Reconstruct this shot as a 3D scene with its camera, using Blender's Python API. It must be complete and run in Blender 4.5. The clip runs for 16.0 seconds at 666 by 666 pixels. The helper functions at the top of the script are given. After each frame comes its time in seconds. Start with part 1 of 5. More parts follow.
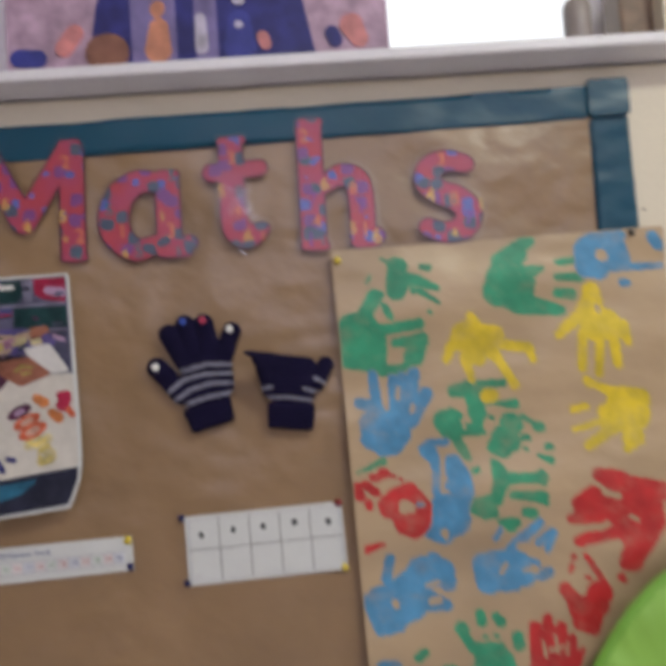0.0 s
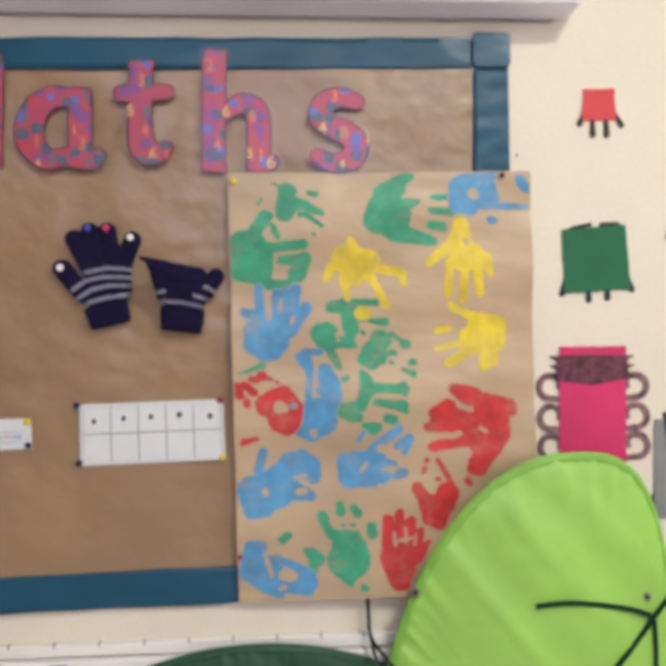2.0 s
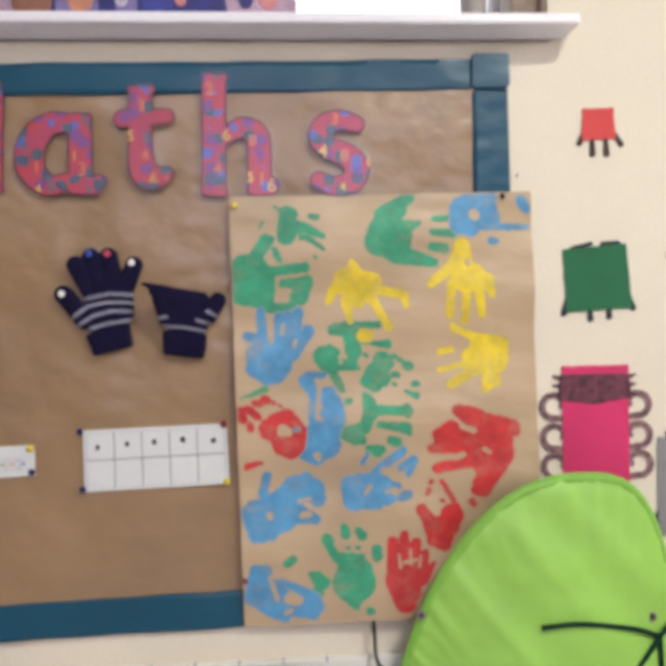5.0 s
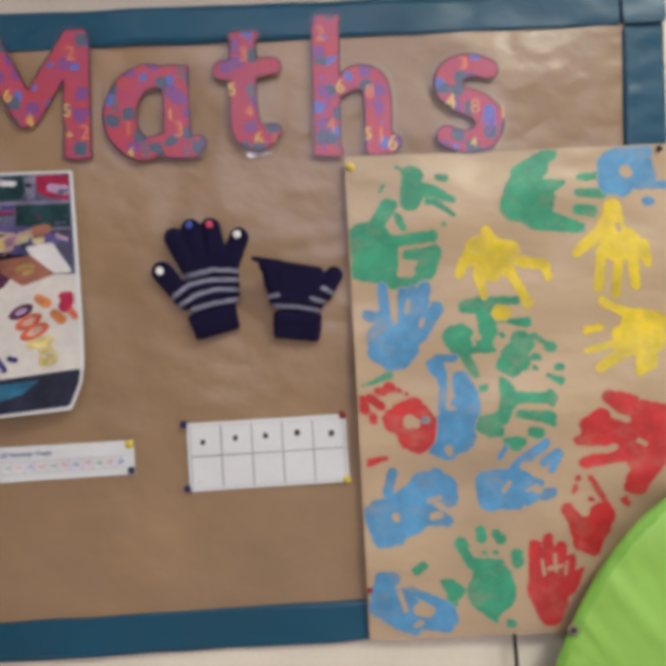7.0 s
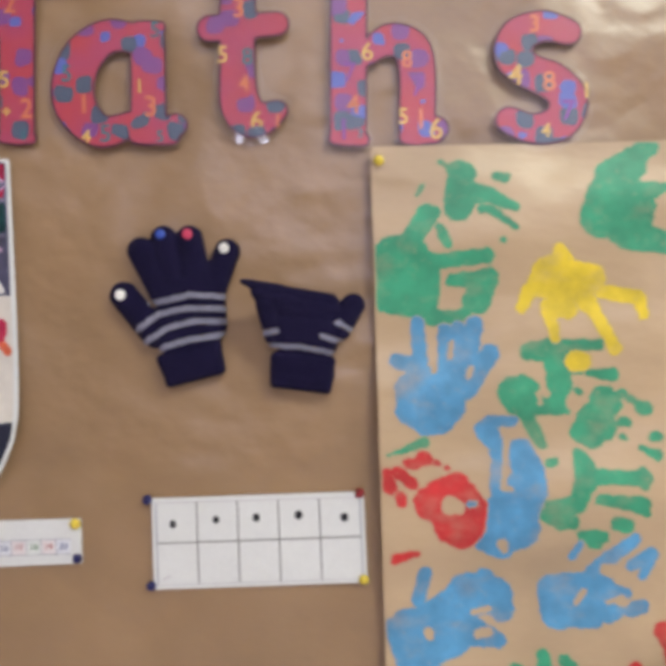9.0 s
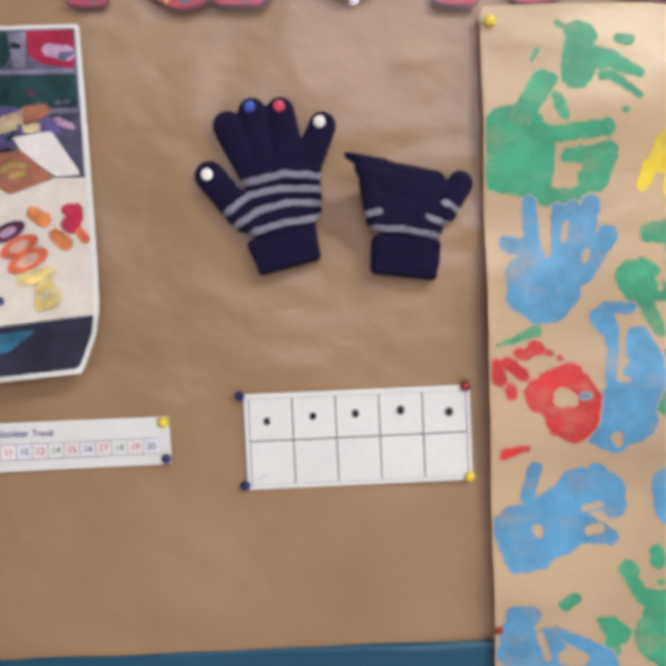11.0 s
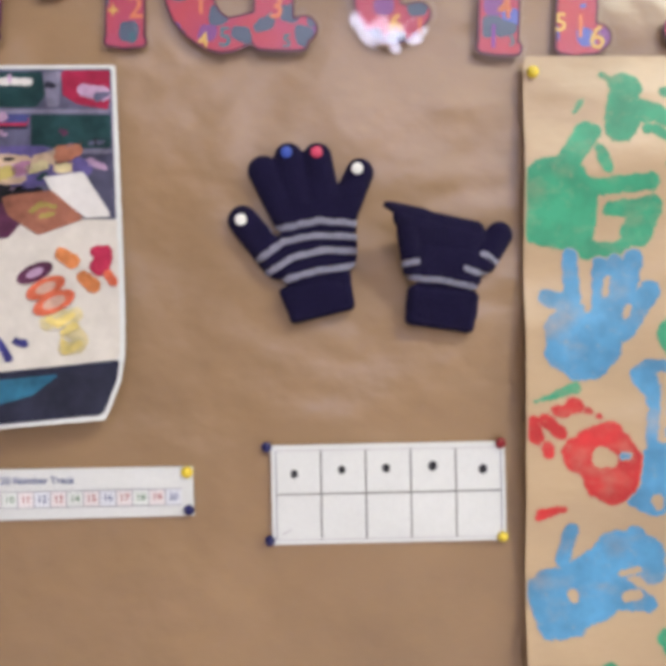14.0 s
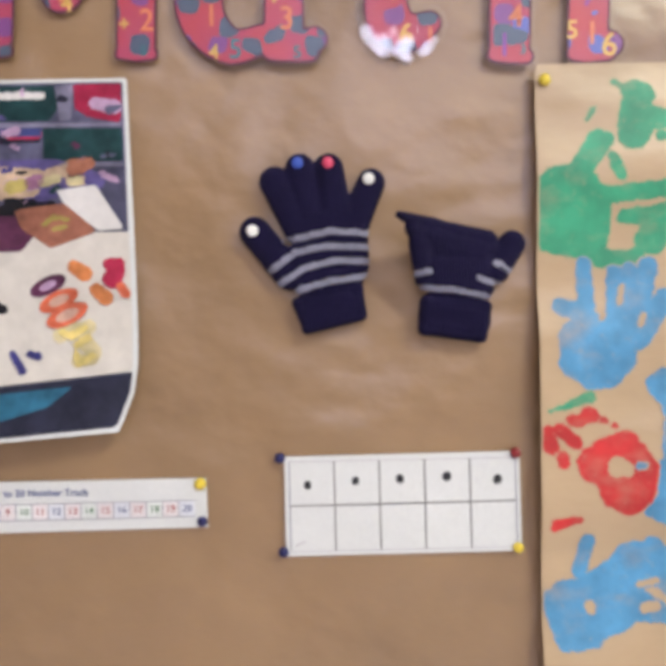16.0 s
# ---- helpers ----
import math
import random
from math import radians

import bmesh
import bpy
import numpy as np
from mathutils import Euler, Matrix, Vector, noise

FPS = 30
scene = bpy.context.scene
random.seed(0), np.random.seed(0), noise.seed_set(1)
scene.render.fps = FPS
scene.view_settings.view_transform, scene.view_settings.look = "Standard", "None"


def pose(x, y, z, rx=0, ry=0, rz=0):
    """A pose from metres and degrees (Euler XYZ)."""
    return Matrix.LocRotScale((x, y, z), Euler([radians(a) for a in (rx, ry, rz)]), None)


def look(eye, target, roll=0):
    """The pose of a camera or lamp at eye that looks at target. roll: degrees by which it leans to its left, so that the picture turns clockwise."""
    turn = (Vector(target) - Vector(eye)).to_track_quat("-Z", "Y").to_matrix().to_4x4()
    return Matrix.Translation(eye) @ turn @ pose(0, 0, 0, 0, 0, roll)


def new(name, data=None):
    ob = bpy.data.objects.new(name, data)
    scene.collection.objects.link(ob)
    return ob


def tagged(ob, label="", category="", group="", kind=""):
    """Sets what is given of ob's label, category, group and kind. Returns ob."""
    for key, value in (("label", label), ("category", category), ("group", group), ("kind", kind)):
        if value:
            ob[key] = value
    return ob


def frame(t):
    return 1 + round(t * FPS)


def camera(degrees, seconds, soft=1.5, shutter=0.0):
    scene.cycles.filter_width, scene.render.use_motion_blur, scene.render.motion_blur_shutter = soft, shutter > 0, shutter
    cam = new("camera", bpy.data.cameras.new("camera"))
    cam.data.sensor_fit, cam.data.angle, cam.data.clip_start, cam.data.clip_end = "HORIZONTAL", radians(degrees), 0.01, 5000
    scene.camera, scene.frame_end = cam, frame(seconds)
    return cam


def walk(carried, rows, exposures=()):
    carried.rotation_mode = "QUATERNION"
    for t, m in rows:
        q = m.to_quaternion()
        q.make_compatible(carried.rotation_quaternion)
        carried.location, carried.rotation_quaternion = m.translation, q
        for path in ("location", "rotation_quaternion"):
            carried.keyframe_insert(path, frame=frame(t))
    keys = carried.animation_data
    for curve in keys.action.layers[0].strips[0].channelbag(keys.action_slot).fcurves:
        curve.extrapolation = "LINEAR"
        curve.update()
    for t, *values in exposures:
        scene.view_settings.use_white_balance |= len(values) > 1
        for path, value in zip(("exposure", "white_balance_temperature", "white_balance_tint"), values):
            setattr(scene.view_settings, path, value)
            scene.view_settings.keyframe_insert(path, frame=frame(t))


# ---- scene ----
cam = camera(46.0, 16.0, soft=5.8, shutter=0.6)
PATH = [
    (0, (-0.0482, -0.9993, 1.1430), (0.0241, 0.9949, 1.2765), -4.33),
    (0.1, (-0.0544, -1.0119, 1.1340), (0.0514, 0.9823, 1.2426), -4.62),
    (0.2, (-0.0396, -1.0286, 1.1279), (0.0618, 0.9667, 1.2198), -4.30),
    (0.4, (-0.0251, -1.0549, 1.1099), (0.1056, 0.9392, 1.1901), -2.75),
    (0.5, (0.0117, -1.0736, 1.0909), (0.1170, 0.9224, 1.1613), -2.02),
    (1, (0.0721, -1.1205, 1.0687), (0.2137, 0.8740, 1.1119), -2.02),
    (1.5, (0.0969, -1.1147, 1.0489), (0.2390, 0.8801, 1.0743), -1.79),
    (2, (0.0659, -1.1078, 1.0666), (0.1943, 0.8877, 1.1065), -0.79),
    (2.5, (0.0579, -1.1059, 1.0718), (0.1871, 0.8894, 1.1183), -0.92),
    (3, (0.0591, -1.1063, 1.0735), (0.1905, 0.8888, 1.1192), -1.01),
    (3.5, (0.0561, -1.1049, 1.0729), (0.1771, 0.8906, 1.1307), -1.24),
    (4, (0.0577, -1.1073, 1.0737), (0.1930, 0.8870, 1.1404), -1.59),
    (4.2, (0.0595, -1.1091, 1.0827), (0.1997, 0.8851, 1.1425), -1.47),
    (6.3, (0.0418, -1.0866, 1.1011), (0.1176, 0.9119, 1.1217), -1.29),
    (6.5, (0.0179, -1.0596, 1.0931), (0.0582, 0.9400, 1.0941), -1.10),
    (7, (-0.0482, -0.9737, 1.1119), (-0.0087, 1.0257, 1.0848), -2.23),
    (7.5, (-0.0584, -0.9245, 1.1054), (0.0249, 1.0733, 1.0616), -2.72),
    (8, (-0.0664, -0.8742, 1.1112), (0.0074, 1.1231, 1.0401), -1.49),
    (8.5, (-0.0197, -0.7904, 1.1265), (0.0157, 1.2084, 1.0665), -1.96),
    (9, (-0.0357, -0.7281, 1.1495), (-0.0582, 1.2717, 1.1360), -0.89),
    (9.5, (-0.0473, -0.7080, 1.1169), (-0.1177, 1.2885, 1.0209), -1.42),
    (10, (-0.0862, -0.6983, 1.1034), (-0.1071, 1.2965, 0.9608), -2.09),
    (10.2, (-0.1168, -0.6937, 1.1095), (-0.1254, 1.2979, 0.9267), -1.66),
    (12.3, (-0.1477, -0.6630, 1.0983), (-0.1623, 1.3313, 0.9480), -1.04),
    (12.5, (-0.1649, -0.6603, 1.1094), (-0.1952, 1.3343, 0.9654), -0.32),
    (13, (-0.1712, -0.6594, 1.1161), (-0.2093, 1.3372, 1.0073), 0.37),
    (13.5, (-0.1619, -0.6624, 1.1187), (-0.1863, 1.3349, 1.0177), 0.24),
    (14, (-0.1572, -0.6598, 1.1209), (-0.1698, 1.3378, 1.0238), -0.08),
    (14.5, (-0.1544, -0.6596, 1.1244), (-0.1881, 1.3378, 1.0285), -0.18),
    (15, (-0.1575, -0.6609, 1.1252), (-0.1883, 1.3368, 1.0345), -0.33),
    (15.5, (-0.1571, -0.6597, 1.1273), (-0.1921, 1.3380, 1.0380), -0.56),
    (16, (-0.1568, -0.6578, 1.1256), (-0.2024, 1.3399, 1.0407), -0.54),
]
EXPOSURES = [(0.0, -1.18), (0.3, -0.83), (0.5, -0.60), (1.0, -0.72), (1.5, -0.63), (2.5, -0.60), (4.2, -0.62), (6.3, -0.62), (7.0, -0.72), (8.5, -0.75), (9.0, -0.53), (10.0, -0.34), (12.5, -0.28), (16.0, -0.28)]
walk(cam, [(t, look(eye, target, roll)) for t, eye, target, roll in PATH], EXPOSURES)

# ---- world and light ----
world = bpy.data.worlds.new("sky")
scene.world = world
world.use_nodes = True
wn = world.node_tree
sky = wn.nodes.new("ShaderNodeTexSky")
sky.sky_type, sky.sun_disc, sky.sun_elevation, sky.sun_rotation = "NISHITA", False, radians(28), radians(150)
wn.links.new(sky.outputs[0], wn.nodes["Background"].inputs[0])
wn.nodes["Background"].inputs[1].default_value = 0.05


def ceiling_lamp(x, y, sx, sy, power, colour):
    data = bpy.data.lights.new("ceiling_panel", "AREA")
    data.shape, data.size, data.size_y, data.energy, data.color = "RECTANGLE", sx, sy, power, colour
    ob = new("ceiling_panel", data)
    ob.matrix_world = look((x, y, 2.58), (x, y, 0.0))
    return ob


LILAC = (0.88, 0.86, 1.10)
ceiling_lamp(1.0, -1.65, 0.3, 0.3, 62, (0.96, 0.98, 0.86))
ceiling_lamp(-0.12, -2.3, 0.5, 0.4, 16, LILAC)


# Area lamps added out of view; no such windows are known.
def window_daylight(name, eye, target, sx, sy, power, colour):
    data = bpy.data.lights.new(name, "AREA")
    data.shape, data.size, data.size_y, data.energy, data.color = "RECTANGLE", sx, sy, power, colour
    new(name, data).matrix_world = look(eye, target)


# Unseen side lamp, added to brighten the wall from the right.
window_daylight("east_fill_light", (2.64, -1.75, 1.95), (0.3, -0.3, 1.2), 0.5, 0.6, 21, (0.94, 0.95, 0.97))
# Added high at the back for frontal fill and a lilac sheen.
window_daylight("south_sheen_light", (0.45, -4.62, 2.36), (0.3, 0.0, 1.6), 2.6, 0.4, 40, (0.90, 0.86, 1.16))


# ---- materials ----
def material(name, colour, rough=0.6, metal=0.0, spec=0.5):
    m = bpy.data.materials.new(name)
    m.use_nodes = True
    b = m.node_tree.nodes["Principled BSDF"]
    b.inputs["Base Color"].default_value = (*colour, 1)
    b.inputs["Roughness"].default_value = rough
    b.inputs["Metallic"].default_value = metal
    b.inputs["Specular IOR Level"].default_value = spec
    return m


def node(m, kind, **values):
    n = m.node_tree.nodes.new(kind)
    for key, value in values.items():
        n.inputs[key].default_value = value
    return n


def link(m, a, b):
    m.node_tree.links.new(a, b)


def coords(m, stretch=(1, 1, 1), turn=(0, 0, 0)):
    mp = m.node_tree.nodes.new("ShaderNodeMapping")
    mp.inputs["Scale"].default_value, mp.inputs["Rotation"].default_value = stretch, turn
    geo = m.node_tree.nodes.new("ShaderNodeNewGeometry")
    link(m, geo.outputs["Position"], mp.inputs["Vector"])
    return mp.outputs[0]


def noise_tex(m, vec, scale, detail=4.0, rough=0.55):
    n = node(m, "ShaderNodeTexNoise", Scale=scale, Detail=detail, Roughness=rough)
    link(m, vec, n.inputs["Vector"])
    return n.outputs["Fac"]


def ramp(m, fac, stops):
    r = m.node_tree.nodes.new("ShaderNodeValToRGB")
    e = r.color_ramp.elements
    while len(e) < len(stops):
        e.new(0.5)
    for el, (p, c) in zip(e, stops):
        el.position, el.color = p, (*c, 1)
    link(m, fac, r.inputs[0])
    return r.outputs[0]


def mix(m, fac, a, b):
    n = m.node_tree.nodes.new("ShaderNodeMix")
    n.data_type = "RGBA"
    for sock, value in ((n.inputs["Factor"], fac), (n.inputs["A"], a), (n.inputs["B"], b)):
        if isinstance(value, (int, float)):
            sock.default_value = value
        elif isinstance(value, tuple):
            sock.default_value = (*value, 1)
        else:
            link(m, value, sock)
    return n.outputs["Result"]


def bump(m, height, strength, distance):
    b = m.node_tree.nodes["Principled BSDF"]
    n = node(m, "ShaderNodeBump", Strength=strength, Distance=distance)
    link(m, height, n.inputs["Height"])
    if b.inputs["Normal"].is_linked:
        link(m, b.inputs["Normal"].links[0].from_socket, n.inputs["Normal"])
    link(m, n.outputs[0], b.inputs["Normal"])


def colour_of(m, socket):
    link(m, socket, m.node_tree.nodes["Principled BSDF"].inputs["Base Color"])


def mottled(name, colour, rough=0.6, vary=0.12, scale=9.0, fine=220.0, relief=0.0006, spec=0.5):
    """A surface with a broad and a fine variation of tone and a fine relief."""
    m = material(name, colour, rough, 0.0, spec)
    vec = coords(m)
    lo = tuple(max(c * (1 - vary), 0) for c in colour)
    hi = tuple(min(c * (1 + vary), 1) for c in colour)
    big = ramp(m, noise_tex(m, vec, scale), [(0.3, lo), (0.7, hi)])
    small = noise_tex(m, vec, fine, 2.0)
    tone = ramp(m, small, [(0.3, (0.95, 0.95, 0.95)), (0.7, (1.0, 1.0, 1.0))])
    mul = m.node_tree.nodes.new("ShaderNodeMix")
    mul.data_type, mul.blend_type = "RGBA", "MULTIPLY"
    mul.inputs["Factor"].default_value = 1.0
    link(m, big, mul.inputs["A"])
    link(m, tone, mul.inputs["B"])
    colour_of(m, mul.outputs["Result"])
    bump(m, small, 0.4, relief)
    return m


def kraft(name, colour, rough, crease, stretch, turn, spec=0.5):
    """Brown wrapping paper: faint ribs, fibres and soft creases."""
    m = material(name, colour, rough, 0.0, spec)
    vec = coords(m)
    lean = coords(m, stretch, (0, turn, 0))
    flat = coords(m, (90.0, 1.0, 420.0))
    lo, hi = tuple(c * 0.86 for c in colour), tuple(min(c * 1.1, 1) for c in colour)
    big = ramp(m, noise_tex(m, vec, 5.0), [(0.3, lo), (0.7, hi)])
    fibre = noise_tex(m, flat, 1.0, 3.0)
    colour_of(m, mix(m, 0.06, big, ramp(m, fibre, [(0.35, tuple(c * 0.6 for c in colour)), (0.65, hi)])))
    bump(m, noise_tex(m, lean, 7.5, 2.0, 0.45), crease, 0.019)
    bump(m, noise_tex(m, lean, 24.0, 2.5), crease, 0.0027)
    bump(m, fibre, 0.05, 0.0003)
    return m


def paint(name, colour, most=0.42):
    """Poster paint, thick and thin: the brown paper shows through it in patches and where it thins out at the rim of a print."""
    m = material(name, colour, 0.5)
    vec = coords(m)
    streak = coords(m, (1.0, 1.0, 1.5), (0, 0.7, 0))
    thin = ramp(m, noise_tex(m, streak, 34.0, 4.0, 0.58), [(0.5, (0, 0, 0)), (0.82, (most, most, most))])
    speck = ramp(m, noise_tex(m, vec, 150.0, 3.0, 0.6), [(0.6, (0, 0, 0)), (0.8, (0.35, 0.35, 0.35))])
    tone = ramp(m, noise_tex(m, vec, 38.0, 4.0), [(0.3, tuple(c * 0.72 for c in colour)), (0.7, tuple(min(c * 1.16, 1) for c in colour))])
    paper = (0.46, 0.335, 0.215)
    body = mix(m, thin, tone, paper)
    body = mix(m, speck, body, paper)
    layer = m.node_tree.nodes.new("ShaderNodeAttribute")
    layer.attribute_name = "thickness"
    ragged = m.node_tree.nodes.new("ShaderNodeMath")
    ragged.operation = "MULTIPLY_ADD"
    link(m, noise_tex(m, vec, 110.0, 4.0, 0.6), ragged.inputs[0])
    ragged.inputs[1].default_value = 0.9
    link(m, layer.outputs["Fac"], ragged.inputs[2])
    cover = ramp(m, ragged.outputs[0], [(0.5, (0, 0, 0)), (0.95, (1, 1, 1))])
    colour_of(m, mix(m, cover, paper, body))
    bump(m, noise_tex(m, vec, 180.0, 3.0), 0.35, 0.001)
    return m


def print_pattern(name):
    """Printed card: pink red with blue, grey green and violet blotches."""
    m = material(name, (0.66, 0.08, 0.15), 0.42)
    vec = coords(m)
    v = m.node_tree.nodes.new("ShaderNodeTexVoronoi")
    v.inputs["Scale"].default_value, v.inputs["Randomness"].default_value = 52.0, 0.9
    v.distance = "MINKOWSKI"
    v.inputs["Exponent"].default_value = 3.0
    wob = node(m, "ShaderNodeTexNoise", Scale=38.0, Detail=2.0)
    link(m, vec, wob.inputs["Vector"])
    shift = m.node_tree.nodes.new("ShaderNodeVectorMath")
    shift.operation = "MULTIPLY_ADD"
    shift.inputs[1].default_value = (0.011, 0.011, 0.011)
    link(m, wob.outputs["Color"], shift.inputs[0])
    link(m, vec, shift.inputs[2])
    link(m, shift.outputs[0], v.inputs["Vector"])
    sep = m.node_tree.nodes.new("ShaderNodeSeparateColor")
    link(m, v.outputs["Color"], sep.inputs[0])
    blot = m.node_tree.nodes.new("ShaderNodeValToRGB")
    blot.color_ramp.interpolation = "CONSTANT"
    e = blot.color_ramp.elements
    e[0].position, e[0].color = 0.0, (0.10, 0.13, 0.46, 1)
    e[1].position, e[1].color = 0.42, (0.07, 0.10, 0.16, 1)
    x = e.new(0.68)
    x.color = (0.20, 0.06, 0.24, 1)
    link(m, sep.outputs[1], blot.inputs[0])
    near = m.node_tree.nodes.new("ShaderNodeMath")
    near.operation = "LESS_THAN"
    near.inputs[1].default_value = 0.43
    link(m, v.outputs["Distance"], near.inputs[0])
    some = m.node_tree.nodes.new("ShaderNodeMath")
    some.operation = "LESS_THAN"
    some.inputs[1].default_value = 0.82
    link(m, sep.outputs[0], some.inputs[0])
    both = m.node_tree.nodes.new("ShaderNodeMath")
    both.operation = "MULTIPLY"
    link(m, near.outputs[0], both.inputs[0])
    link(m, some.outputs[0], both.inputs[1])
    red = ramp(m, noise_tex(m, vec, 26.0), [(0.35, (0.46, 0.046, 0.064)), (0.65, (0.40, 0.050, 0.115))])
    colour_of(m, mix(m, both.outputs[0], red, blot.outputs[0]))
    return m


def film_material(name, gloss_share, rough):
    """Clear laminating film: mostly see-through, with a gloss."""
    m = bpy.data.materials.new(name)
    m.use_nodes = True
    t = m.node_tree
    t.nodes.remove(t.nodes["Principled BSDF"])
    clear = t.nodes.new("ShaderNodeBsdfTransparent")
    gloss = t.nodes.new("ShaderNodeBsdfGlossy")
    gloss.inputs["Roughness"].default_value = rough
    blend = t.nodes.new("ShaderNodeMixShader")
    blend.inputs[0].default_value = gloss_share
    link(m, clear.outputs[0], blend.inputs[1])
    link(m, gloss.outputs[0], blend.inputs[2])
    link(m, blend.outputs[0], t.nodes["Material Output"].inputs["Surface"])
    return m


def knit(name, colour):
    """Fine knitted wool: rows of stitches and fuzz."""
    m = material(name, colour, 0.9, 0.0, 0.12)
    m.node_tree.nodes["Principled BSDF"].inputs["Sheen Weight"].default_value = 0.04
    vec = coords(m)
    w = node(m, "ShaderNodeTexWave", Scale=260.0, Distortion=2.0)
    link(m, vec, w.inputs["Vector"])
    fuzz = noise_tex(m, vec, 420.0, 3.0)
    colour_of(m, mix(m, 0.5, ramp(m, fuzz, [(0.3, tuple(c * 0.6 for c in colour)), (0.7, tuple(min(1, c * 1.4) for c in colour))]),
                     ramp(m, noise_tex(m, vec, 60.0), [(0.3, tuple(c * 0.8 for c in colour)), (0.7, tuple(min(1, c * 1.2) for c in colour))])))
    bump(m, w.outputs["Fac"], 0.5, 0.0008)
    bump(m, fuzz, 0.6, 0.001)
    return m


def cloth(name, colour, rough=0.5):
    m = material(name, colour, rough)
    vec = coords(m)
    b = m.node_tree.nodes["Principled BSDF"]
    lo, hi = tuple(c * 0.88 for c in colour), tuple(min(1, c * 1.08) for c in colour)
    colour_of(m, ramp(m, noise_tex(m, vec, 7.0), [(0.3, lo), (0.7, hi)]))
    lean = coords(m, (0.7, 1.0, 2.2), (0, -0.75, 0))
    bump(m, noise_tex(m, lean, 5.0, 2.0), 0.4, 0.02)
    w = node(m, "ShaderNodeTexWave", Scale=700.0)
    link(m, vec, w.inputs["Vector"])
    bump(m, w.outputs["Fac"], 0.06, 0.0002)
    return m


CREAM = mottled("cream_wall_paint", (0.76, 0.685, 0.55), 0.7, 0.05, 3.0, 160.0, 0.0008)
WHITE_GLOSS = mottled("white_gloss_paint", (0.84, 0.82, 0.86), 0.35, 0.04, 5.0, 120.0, 0.0004)
PLASTIC = mottled("white_plastic", (0.8, 0.78, 0.72), 0.4, 0.03, 5.0, 200.0, 0.0002)
# Floor is out of view; pale lilac chosen as a reflector under the sill.
FLOOR = mottled("pale_bounce_floor", (0.60, 0.56, 0.63), 0.5, 0.1, 4.0, 200.0, 0.0004)
CEILING = mottled("white_ceiling_paint", (0.82, 0.81, 0.78), 0.8, 0.03, 2.0, 120.0, 0.0008)
KRAFT = kraft("brown_backing_paper", (0.300, 0.184, 0.093), 0.36, 0.75, (1.0, 1.0, 1.35), 0.7, 0.8)
KRAFT_PALE = kraft("pale_brown_paper", (0.485, 0.350, 0.212), 0.40, 0.75, (0.75, 1.0, 1.4), 0.1, 0.6)
BORDER = kraft("dark_blue_border_paper", (0.002, 0.067, 0.121), 0.38, 0.7, (0.8, 1.0, 1.5), 0.5, 0.42)
GREEN, BLUE, YELLOW, RED = (paint("green_poster_paint", (0.035, 0.315, 0.17)), paint("blue_poster_paint", (0.078, 0.285, 0.505), 0.46),
                            paint("yellow_poster_paint", (0.72, 0.54, 0.025)), paint("red_poster_paint", (0.55, 0.026, 0.027)))
PRINT = print_pattern("printed_card")
EDGE = mottled("dark_card_edge", (0.10, 0.02, 0.05), 0.6)
FILM, LOOSE_FILM = film_material("laminating_film", 0.022, 0.22), film_material("loose_laminating_film", 0.05, 0.07)
NAVY = knit("navy_wool", (0.0095, 0.007, 0.032))
GREY_WOOL = knit("grey_wool", (0.25, 0.25, 0.32))
CARD = mottled("white_card", (0.70, 0.715, 0.70), 0.45, 0.03, 12.0, 300.0, 0.0001)
INK = mottled("black_ink", (0.015, 0.015, 0.02), 0.5)
RULE = mottled("grey_ruled_ink", (0.16, 0.15, 0.15), 0.5)
MID_RULE = mottled("slate_ruled_ink", (0.26, 0.26, 0.32), 0.5)
PALE_RULE = mottled("pale_ruled_ink", (0.55, 0.53, 0.55), 0.5)
PIN_BLUE = mottled("blue_pin_plastic", (0.012, 0.014, 0.10), 0.3)
PIN_RED = mottled("red_pin_plastic", (0.25, 0.015, 0.02), 0.3)
PIN_YELLOW = mottled("yellow_pin_plastic", (0.72, 0.55, 0.05), 0.3)
PIN_BLACK = mottled("black_pin_plastic", (0.01, 0.012, 0.012), 0.3)
DOT_WHITE = mottled("white_sticker", (0.82, 0.82, 0.78), 0.5)
DOT_BLUE = mottled("blue_sticker", (0.03, 0.08, 0.42), 0.5)
DOT_RED = mottled("red_sticker", (0.6, 0.05, 0.12), 0.5)
NUM_YELLOW = mottled("yellow_print", (0.66, 0.42, 0.11), 0.45)
NUM_ORANGE = mottled("orange_print", (0.66, 0.2, 0.09), 0.45)
NUM_TEAL = mottled("teal_print", (0.03, 0.16, 0.2), 0.45)
NUM_VIOLET = mottled("violet_print", (0.22, 0.05, 0.3), 0.45)
LIME = cloth("lime_green_nylon", (0.290, 0.555, 0.088), 0.42)
LIME_HEM = cloth("lime_green_binding", (0.205, 0.45, 0.058), 0.48)
PINE = cloth("dark_green_nylon", (0.005, 0.064, 0.022), 0.5)
CORD = mottled("dark_green_cord", (0.003, 0.026, 0.018), 0.8, 0.12, 9.0, 220.0, 0.0006, 0.15)
BLACK_CORD = mottled("black_cord", (0.008, 0.008, 0.009), 0.7)
STEEL = material("dull_steel", (0.3, 0.27, 0.22), 0.45, 1.0)
CARD_RED = mottled("red_felt", (0.62, 0.06, 0.06), 0.75)
CARD_GREEN = mottled("green_felt", (0.01, 0.13, 0.05), 0.75)
CARD_PINK = mottled("magenta_felt", (0.62, 0.025, 0.13), 0.7)
CARD_PLUM = mottled("plum_felt", (0.11, 0.03, 0.05), 0.8, 0.6, 110.0)
